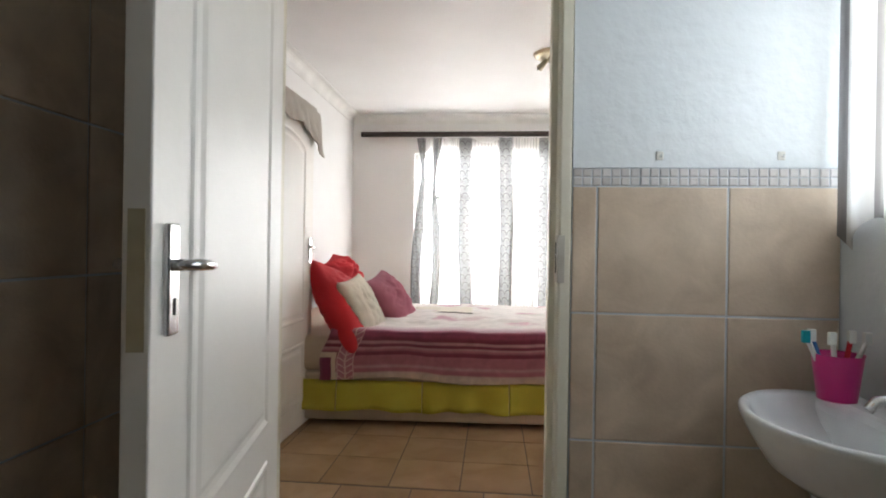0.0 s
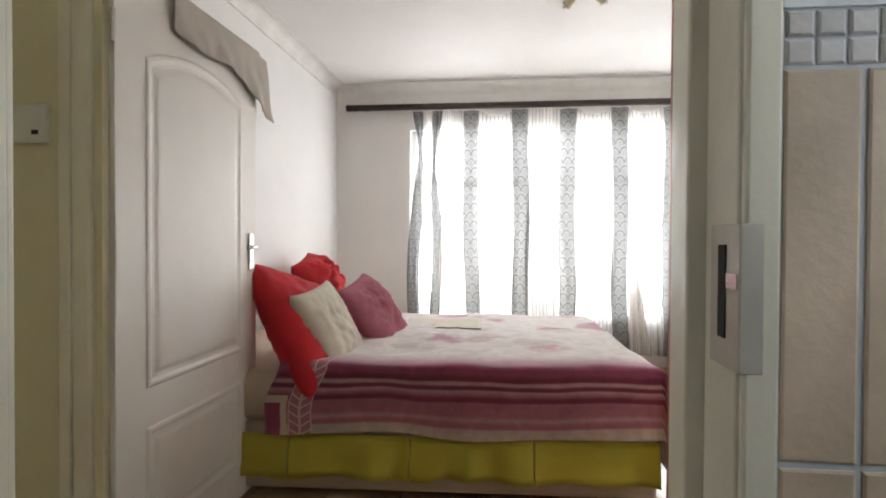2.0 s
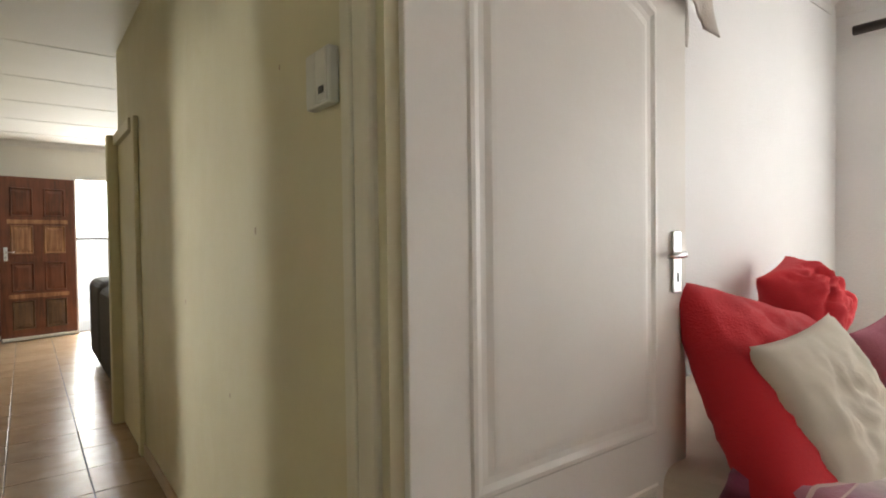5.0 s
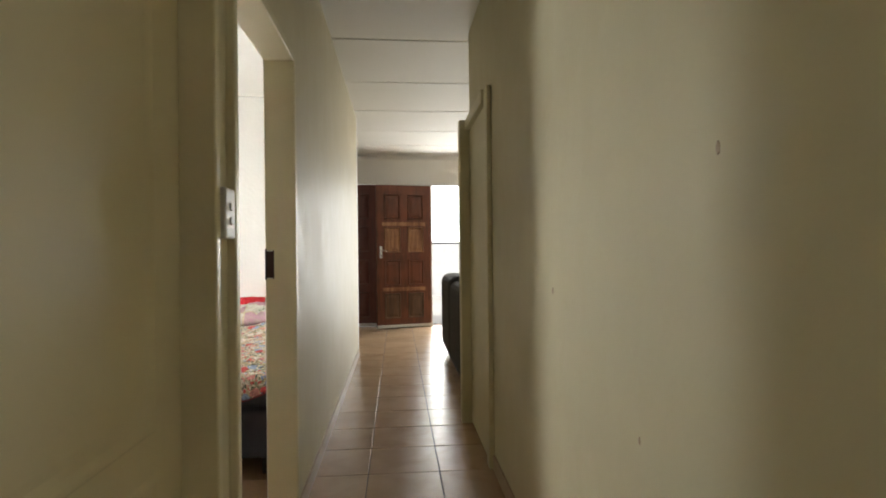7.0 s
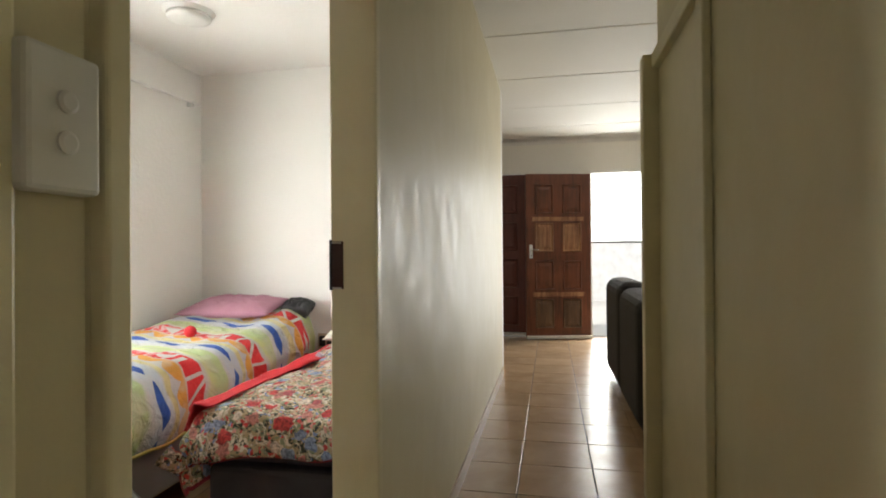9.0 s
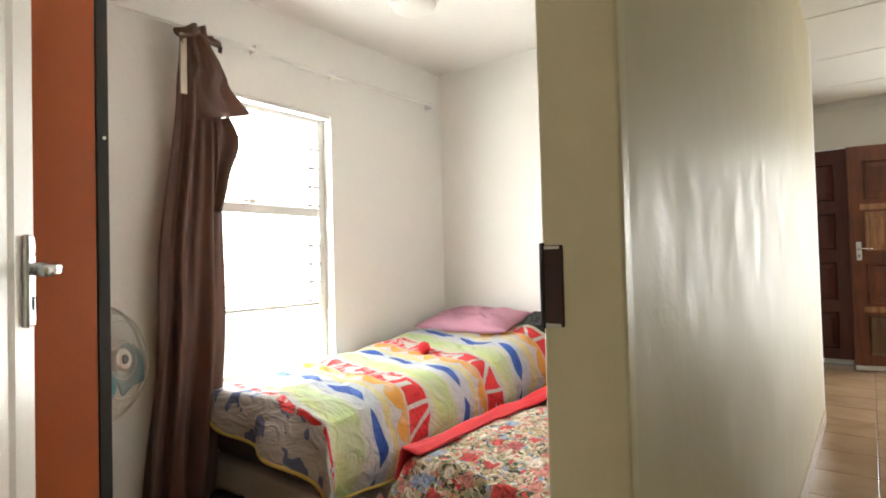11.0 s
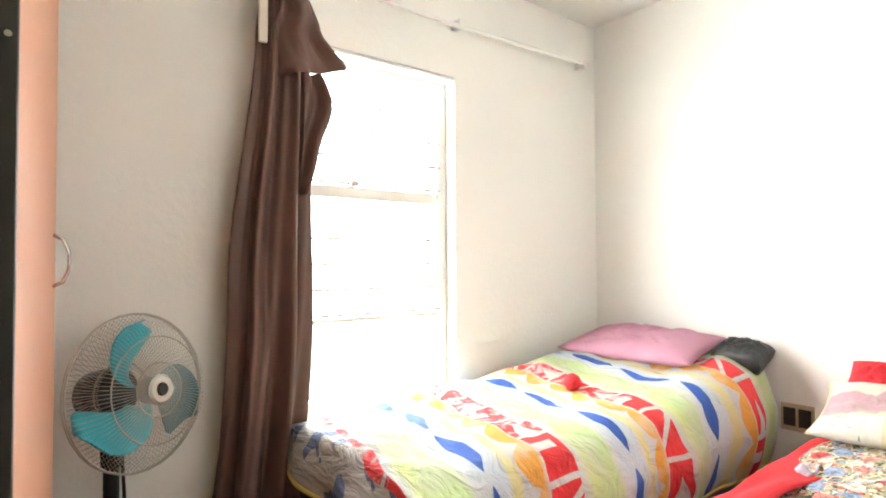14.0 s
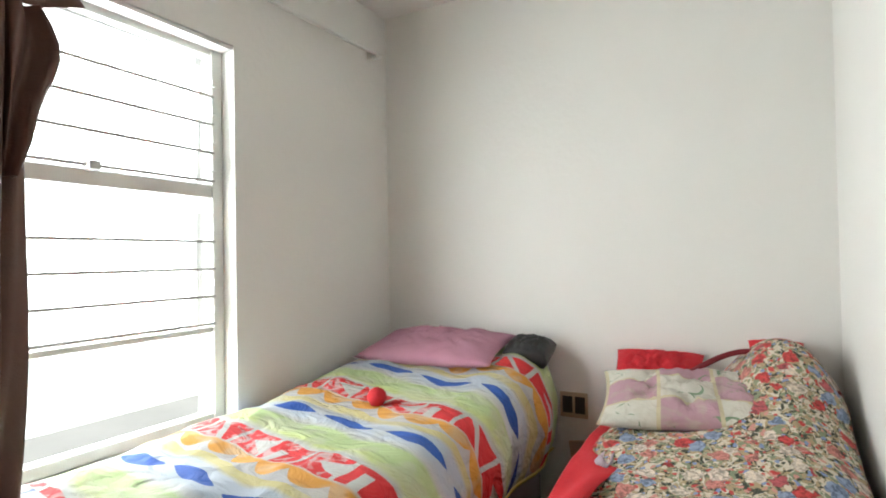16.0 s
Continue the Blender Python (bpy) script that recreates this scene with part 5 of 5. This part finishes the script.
def bundle(u, v):
    a = u * 6.2832
    half = along(v, ((0.0, 0.035), (0.12, 0.075), (0.5, 0.110), (1.0, 0.112)))
    cx = along(v, ((0.0, -3.51), (0.12, -3.535), (0.5, -3.505), (1.0, -3.440)))
    wave = math.sin(a * 7 + 1.2 * math.sin(v * 4)) + 0.45 * math.sin(a * 13 + v * 3)
    fold = 1 + 0.13 * wave * (0.45 + 0.55 * min(1, v * 4))
    return (cx + half * math.cos(a) * fold, -0.045 + (0.036 + 0.030 * v) * math.sin(a) * (1 + 4.0 * (fold - 1)), 1.985 - 1.955 * v)


def flap(u, v):
    spread = 0.05 + 0.17 * v
    crumple = 0.02 * math.sin(u * 9 + v * 5) + 0.014 * noise.noise(Vector((u * 7, v * 6, 1)))
    return (-3.49 - u * spread + 0.012 * math.sin(v * 11), 0.005 + crumple, 1.99 - v * 0.36 + 0.055 * u * v)


def flap2(u, v):
    return (-3.575 - (0.085 + 0.015 * math.sin(v * 8)) * u * math.sin(math.pi * (0.25 + 0.7 * v)), 0.0 + 0.022 * math.sin(u * 7 + v * 4), 1.66 - v * 0.38)


def loop(u, v):
    a = u * math.pi
    return (-3.52 - 0.075 * math.cos(a) + 0.01 * math.sin(v * 9), -0.03 + 0.07 * v + 0.015 * math.sin(a * 4), 1.955 + 0.045 * math.sin(a) - 0.06 * v + 0.008 * math.sin(a * 5))


bc = thing("brown_curtain", "brown satin curtain bunched and looped over the rail", "curtain")
part("drape", surface(120, 60, bundle), M_BROWN_CURTAIN, bc, smooth=True)
part("flap", surface(14, 14, flap, 0.004), M_BROWN_CURTAIN, bc, smooth=True)
part("flap", surface(10, 10, flap2, 0.004), M_BROWN_CURTAIN, bc, smooth=True)
part("loop", surface(20, 10, loop, 0.004), M_BROWN_CURTAIN, bc, smooth=True)
part("heading_tape", box(-3.475, -3.45, -0.012, 0.0, 1.72, 1.95, 0.003), M_CREAM_CLOTH, bc, "pale curtain heading tape")

rail = thing("curtain_rail", "thin white curtain rail with brackets", "curtain rail")
part("rail", tube([(-2.95, -0.085, 2.02), (-4.2, -0.085, 2.005), (-5.07, -0.085, 2.025)], 0.009, 8), M_TRIM, rail)
for x in (-3.15, -3.83, -4.27, -5.03):
    part("bracket", box(x - 0.012, x + 0.012, -0.129, -0.072, 2.0, 2.035, 0.003), M_TRIM, rail)


# pedestal fan
fan = thing("pedestal_fan", "pedestal fan with turquoise blades and wire cage", "fan", pose(-3.135, 0.138, 0, 0, 0, 213))
HUB = Matrix.Translation((0, 0, 0.782)) @ pose(0, 0, 0, 82, 0, 0)
R = 0.178
for k, (r, dz) in enumerate(((R, 0.0), (R, -0.007), (0.06, 0.058), (0.12, 0.056), (0.07, -0.06))):
    part("cage_ring", moved(tube([(r * math.cos(a * 0.1963), r * math.sin(a * 0.1963), dz) for a in range(32)], 0.0018 if r < R else 0.0024, 6, True), HUB), M_WIRE, fan)
for k in range(96):
    a = k * 6.2832 / 96
    c, s_ = math.cos(a), math.sin(a)
    part("cage_wire", moved(tube([(0.035 * c, 0.035 * s_, 0.060), (0.10 * c, 0.10 * s_, 0.060), (R * 0.8 * c, R * 0.8 * s_, 0.046), (R * c, R * s_, 0.0),
                                  (R * 0.8 * c, R * 0.8 * s_, -0.046), (0.06 * c, 0.06 * s_, -0.06)], 0.0008, 4), HUB), M_WIRE, fan)


def blade(u, v):
    rr = 0.032 + u * 0.128
    sweep = -0.85 * u ** 1.2
    half = 0.28 + 0.36 * math.sin(math.pi * min(1, u * 0.80 + 0.12))
    a = sweep + (v - 0.5) * 2 * half * (1 if u < 0.85 else math.sqrt(max(0.02, 1 - ((u - 0.85) / 0.15) ** 2)))
    return (rr * math.cos(a), rr * math.sin(a), 0.022 * (v - 0.5) * 2)


for k, a in enumerate((132, 252, 12)):
    part("blade", moved(surface(16, 10, blade, 0.003), HUB @ pose(0, 0, 0, 0, 0, a)), M_TEAL if k < 2 else M_GREY_TEAL, fan, "" if k < 2 else "dusty grey blade", True)
part("hub", moved(lathe([(0.03, 0.02), (0.034, 0.05), (0.034, 0.062), (0.028, 0.066), (0.016, 0.066), (0.014, 0.062)], 24), HUB), M_WIRE, fan, "round chrome hub cap")
part("hub_centre", moved(lathe([(0.015, 0.0635), (0.012, 0.069)], 16), HUB), M_BLACK, fan)
part("motor", moved(lathe([(0.03, -0.16), (0.055, -0.15), (0.062, -0.08), (0.05, -0.065)], 20), HUB), M_BLACK, fan, smooth=True)
part("neck", tube([(0, 0.08, 0.76), (0, 0.09, 0.66), (0, 0.09, 0.60)], [0.026, 0.024, 0.022], 12), M_BLACK, fan)
part("pole", tube([(0, 0.09, 0.02), (0, 0.09, 0.62)], 0.017, 12), M_BLACK, fan)
part("foot", moved(lathe([(0.19, 0.0), (0.19, 0.012), (0.05, 0.03), (0.02, 0.05)], 28), pose(0, 0.09, 0)), M_BLACK, fan)
part("cable", tube([(0.03, 0.10, 0.70), (0.06, 0.12, 0.5), (0.07, 0.14, 0.2), (0.10, 0.2, 0.02)], 0.004, 6), M_BLACK, fan)

lamp2 = thing("ceiling_light", "round frosted glass ceiling light", "ceiling light", pose(-4.30, 0.42, 2.245))
part("base", lathe([(0.10, -0.02), (0.12, 0.0)], 28), M_TRIM, lamp2)
part("shade", lathe([(0.02, -0.052), (0.07, -0.048), (0.10, -0.036), (0.105, -0.021)], 28), M_PLASTIC_WHITE, lamp2, smooth=True)


# ---------- hallway and living room ----------
al = thing("alarm_panel", "white alarm panel on the hallway wall", "alarm panel", pose(-1.285, 2.61, 1.525))
part("body", box(-0.055, 0.055, -0.026, 0.0, -0.058, 0.058, 0.006), M_PLASTIC_WHITE, al)
part("cover", box(0.0, 0.052, -0.029, -0.0255, -0.053, 0.053, 0.003), M_PLASTIC_WHITE, al)
part("badge", box(0.018, 0.040, -0.0305, -0.0285, -0.036, -0.022), M_BLACK, al, "small dark badge")
sw = thing("light_switch", "white double light switch on the hallway wall", "switch", pose(-2.322, 1.7302, 1.168))
part("plate", box(-0.036, 0.036, 0.0, 0.022, -0.06, 0.06, 0.005), M_PLASTIC_WHITE, sw)
for z in (0.016, -0.018):
    part("rocker", moved(lathe([(0.010, 0.0), (0.010, 0.003), (0.007, 0.0045)], 14), pose(0, 0.0215, z, -90, 0, 0)), M_TRIM, sw)

marks = [(-1.75, 1.22, 0.006), (-2.02, 0.70, 0.005), (-1.55, 1.62, 0.004), (-2.6, 0.95, 0.006), (-1.42, 0.52, 0.005)]
for x, z, r in marks:
    place("wall_scuff", moved(lathe([(r, 0.0), (r * 0.7, 0.0012)], 9, 1.0, 1.8), pose(0, 0, 0, 90, 0, 0)), M_SKIRT, pose(x, 2.6099, z), "small brown scuff mark on the hallway wall", "mark")
so = thing("sofa", "dark charcoal sofa with its back to the hallway", "sofa", pose(-5.85, 2.60, 0))
for k in range(2):
    part("back_cushion", box(-0.88 + k * 0.88, -0.01 + k * 0.88, 0.0, 0.24, 0.06, 0.84 - 0.03 * k, 0.09, 4), M_SOFA, so)
    part("seat_cushion", box(-0.86 + k * 0.87, -0.01 + k * 0.87, 0.25, 0.85, 0.20, 0.45, 0.05, 3), M_SOFA, so)
for x in (-1.06, 0.88):
    part("armrest", box(x, x + 0.18, 0.02, 0.88, 0.05, 0.62, 0.07, 3), M_SOFA, so)
part("base", box(-0.87, 0.87, 0.05, 0.84, 0.03, 0.19, 0.01), M_SOFA, so)

# ---------- bathroom ----------
bs = thing("washbasin", "white oval porcelain washbasin on the wall", "washbasin", pose(1.105, 1.28, 0))
bm = lathe([(0.02, -0.165), (0.09, -0.155), (0.16, -0.115), (0.205, -0.05), (0.225, -0.012), (0.226, 0.0), (0.218, 0.006), (0.198, -0.002), (0.17, -0.05), (0.11, -0.10), (0.03, -0.115)], 40, 0.86, 1.10)
part("bowl", moved(bm, pose(-0.175, 0, 0.795)), M_PORCELAIN, bs, smooth=True)
part("ledge", box(-0.13, 0.0, -0.24, 0.24, 0.66, 0.80, 0.03, 3), M_PORCELAIN, bs, smooth=False)
part("pedestal", moved(lathe([(0.09, 0.0), (0.085, 0.05), (0.07, 0.3), (0.075, 0.62), (0.09, 0.66)], 24), pose(-0.16, 0, 0)), M_PORCELAIN, bs, smooth=True)
part("overflow", moved(lathe([(0.009, 0), (0.009, 0.004)], 12), pose(-0.075, 0.03, 0.745, 0, 70, 0)), M_DARK, bs)
tp = part("tap", tube([(-0.05, -0.02, 0.795), (-0.05, -0.02, 0.845), (-0.065, -0.02, 0.852), (-0.13, -0.02, 0.842), (-0.145, -0.02, 0.825)], [0.018, 0.017, 0.014, 0.012, 0.011], 12), M_CHROME, bs, "chrome pillar tap", True)
part("tap_knob", moved(lathe([(0.018, 0.0), (0.022, 0.008), (0.02, 0.02), (0.008, 0.024)], 14), pose(-0.07, -0.02, 0.85)), M_CHROME, tp)
cup = thing("toothbrush_cup", "magenta plastic cup full of toothbrushes", "cup", pose(1.005, 1.44, 0.80) @ Matrix.Scale(1.2, 4))
part("cup", lathe([(0.034, 0.0), (0.045, 0.09), (0.047, 0.092), (0.043, 0.088), (0.033, 0.006)], 24), M_MAGENTA, cup, smooth=True)
for k, (dx, dy, mt) in enumerate(((-0.055, 0.0, M_WHITE_CLOTH), (-0.035, 0.02, M_BLUE), (-0.02, -0.02, M_WHITE_CLOTH), (0.03, 0.01, M_RED), (0.045, -0.01, M_WHITE_CLOTH))):
    tb = part("toothbrush", tube([(dx * 0.2, dy * 0.3, 0.01), (dx, dy, 0.115)], 0.005, 6), mt, cup)
    part("bristles", moved(box(-0.007, 0.007, -0.005, 0.005, 0.0, 0.025, 0.001), pose(dx * 1.1, dy, 0.112)), M_TEAL if k == 0 else M_WHITE_CLOTH, tb)


def lace(u, v):
    y = 1.585 - u * 1.19
    return (1.085 + 0.016 * math.sin(u * 60), y, 2.2 - v * (1.0 + 0.04 * math.sin(u * 40)))


place("lace_curtain", surface(120, 20, lace), M_VOILE_STRIPE, Matrix(), "thin white patterned bathroom curtain", "curtain")
for x in (0.63, 0.95):
    hk = thing("wall_hook", "small clear stick-on hook above the mosaic", "hook", pose(x, 1.603, 1.415))
    part("pad", box(-0.010, 0.010, -0.004, 0.0, -0.012, 0.012, 0.002), M_PLASTIC_WHITE, hk)
    part("hook", tube([(0, -0.004, -0.002), (0, -0.012, -0.006), (0, -0.014, 0.002)], 0.002, 6), M_CHROME, hk)


# ---------- tiles ----------
def tile_mesh(name, w, d, h, mat, bevel=0.003):
    bm = bmesh.new()
    lo = [(-w / 2, -d / 2), (w / 2, -d / 2), (w / 2, d / 2), (-w / 2, d / 2)]
    r0 = [bm.verts.new((x, y, -h)) for x, y in lo]
    r1 = [bm.verts.new((x, y, -bevel * 0.5)) for x, y in lo]
    r2 = [bm.verts.new((x - math.copysign(bevel, x), y - math.copysign(bevel, y), 0)) for x, y in lo]
    for a, b in ((r0, r1), (r1, r2)):
        for k in range(4):
            bm.faces.new((a[k], a[(k + 1) % 4], b[(k + 1) % 4], b[k]))
    bm.faces.new(r2)
    return finish(name, bm, mat)


PITCH, GAP = 0.344, 0.006
floor_ob = bpy.data.objects["floor"]
shared = {}


def lay(x, y, w, d):
    key = (round(w, 3), round(d, 3))
    if key not in shared:
        shared[key] = tile_mesh("tile", w, d, 0.006, M_FLOOR_TILE, 0.0012)
    t = new("tile", shared[key])
    t.location = (x, y, 0.0)
    t.parent = floor_ob


def lay_room(x0, x1, y0, y1, ox, oy):
    i0, i1 = math.floor((x0 - ox) / PITCH), math.ceil((x1 - ox) / PITCH)
    j0, j1 = math.floor((y0 - oy) / PITCH), math.ceil((y1 - oy) / PITCH)
    for i in range(i0, i1):
        for j in range(j0, j1):
            a, b = max(x0, ox + i * PITCH + GAP / 2), min(x1, ox + (i + 1) * PITCH - GAP / 2)
            c, d = max(y0, oy + j * PITCH + GAP / 2), min(y1, oy + (j + 1) * PITCH - GAP / 2)
            if b - a > 0.02 and d - c > 0.02:
                lay((a + b) / 2, (c + d) / 2, b - a, d - c)


lay_room(-8.75, -6.60, 0.5, 4.6, -4.324, 1.994)
lay_room(-6.60, 1.11, 1.73, 2.61, -4.324, 1.994)
lay_room(-6.60, -4.30, 2.612, 2.75, -4.324, 1.994)
lay_room(-1.03, 2.6, 2.612, 4.0, 0.032, 2.968)
lay_room(-5.17, -2.36, -0.13, 1.73, -4.324, 1.994)
rest = bmesh.new()
add_box(rest, -0.78, 1.11, -1.7, 1.60, -0.004, 0.0)
add_box(rest, -1.5, 2.98, 4.002, 6.36, -0.004, 0.0)
add_box(rest, 2.602, 2.98, 2.73, 4.0, -0.004, 0.0)
add_box(rest, -1.5, -1.032, 2.73, 4.0, -0.004, 0.0)
add_box(rest, -8.75, -6.6, -2.0, 0.498, -0.004, 0.0)
add_box(rest, -8.75, -6.602, 4.602, 5.0, -0.004, 0.0)
add_box(rest, -6.60, -4.3, 2.752, 5.0, -0.004, 0.0)
tagged(part("floor_tiles_far", rest, M_FLOOR_TILE, floor_ob), kind="stuff")
for xa, xb, yw in ((-6.6, -3.20, 1.735), (-1.37, -0.57, 1.73)):
    structure("baseboard", box(xa, xb, yw + 0.001, yw + 0.011, 0.0, 0.075, 0.002), M_SKIRT, "beige tile skirting along the hallway", "skirting")
structure("baseboard", box(-3.62, -1.20, 2.599, 2.609, 0.0, 0.075, 0.002), M_SKIRT, "beige tile skirting along the hallway", "skirting")
structure("baseboard", box(-5.159, -2.37, -0.129, -0.119, 0.0, 0.08, 0.002), M_SKIRT, "brown tile skirting under the window", "skirting")
structure("baseboard", box(-5.169, -5.159, -0.118, 1.62, 0.0, 0.08, 0.002), M_SKIRT, "brown tile skirting behind the beds", "skirting")

# bathroom wall tiles and the mosaic border
tw_ob = structure("wall_bathroom_tiling", box(0.394, 1.108, 1.606, 1.6149, 0.0, 1.383), M_WALL_GROUT, "sandstone look bathroom wall tiles with mosaic border", "wall")
TX, TZ, TP, TH = 0.463, 0.974, 0.352, 0.357
wall_tiles = {}


def hang(x0, x1, z0, z1, mat, name, lift):
    key = (round(x1 - x0, 3), round(z1 - z0, 3), name)
    if key not in wall_tiles:
        wall_tiles[key] = tile_mesh(name, x1 - x0, z1 - z0, 0.004, mat, 0.0025)
    t = new(name, wall_tiles[key])
    t.matrix_world = pose((x0 + x1) / 2, lift, (z0 + z1) / 2, 90, 0, 0)
    t.parent = tw_ob


for i in range(-1, 3):
    for j in range(-3, 1):
        a, b = max(0.396, TX + i * TP + 0.003), min(1.106, TX + (i + 1) * TP - 0.003)
        c, d = max(0.0, TZ + j * TH + 0.003), TZ + (j + 1) * TH - 0.003
        if b - a > 0.02:
            hang(a, b, c, d, M_WALL_TILE, "wall_tile", 1.603)
MP = 0.0262
for i in range(int((1.106 - 0.396) / MP)):
    for j in range(2):
        hang(0.397 + i * MP, 0.397 + i * MP + MP - 0.003, 1.3325 + j * 0.0252, 1.3325 + j * 0.0252 + 0.0225, M_MOSAIC, "mosaic_tile", 1.6035)

side_ob = bpy.data.objects["wall_bathroom_west"]
side_mesh = tile_mesh("wall_tile", TP - 0.006, TH - 0.006, 0.004, M_WALL_TILE, 0.0025)
for i in range(9):
    for j in range(6):
        t = new("wall_tile", side_mesh)
        t.matrix_world = pose(-0.776, 1.42 - i * TP, 0.18 + j * TH, 90, 0, 90)
        t.parent = side_ob
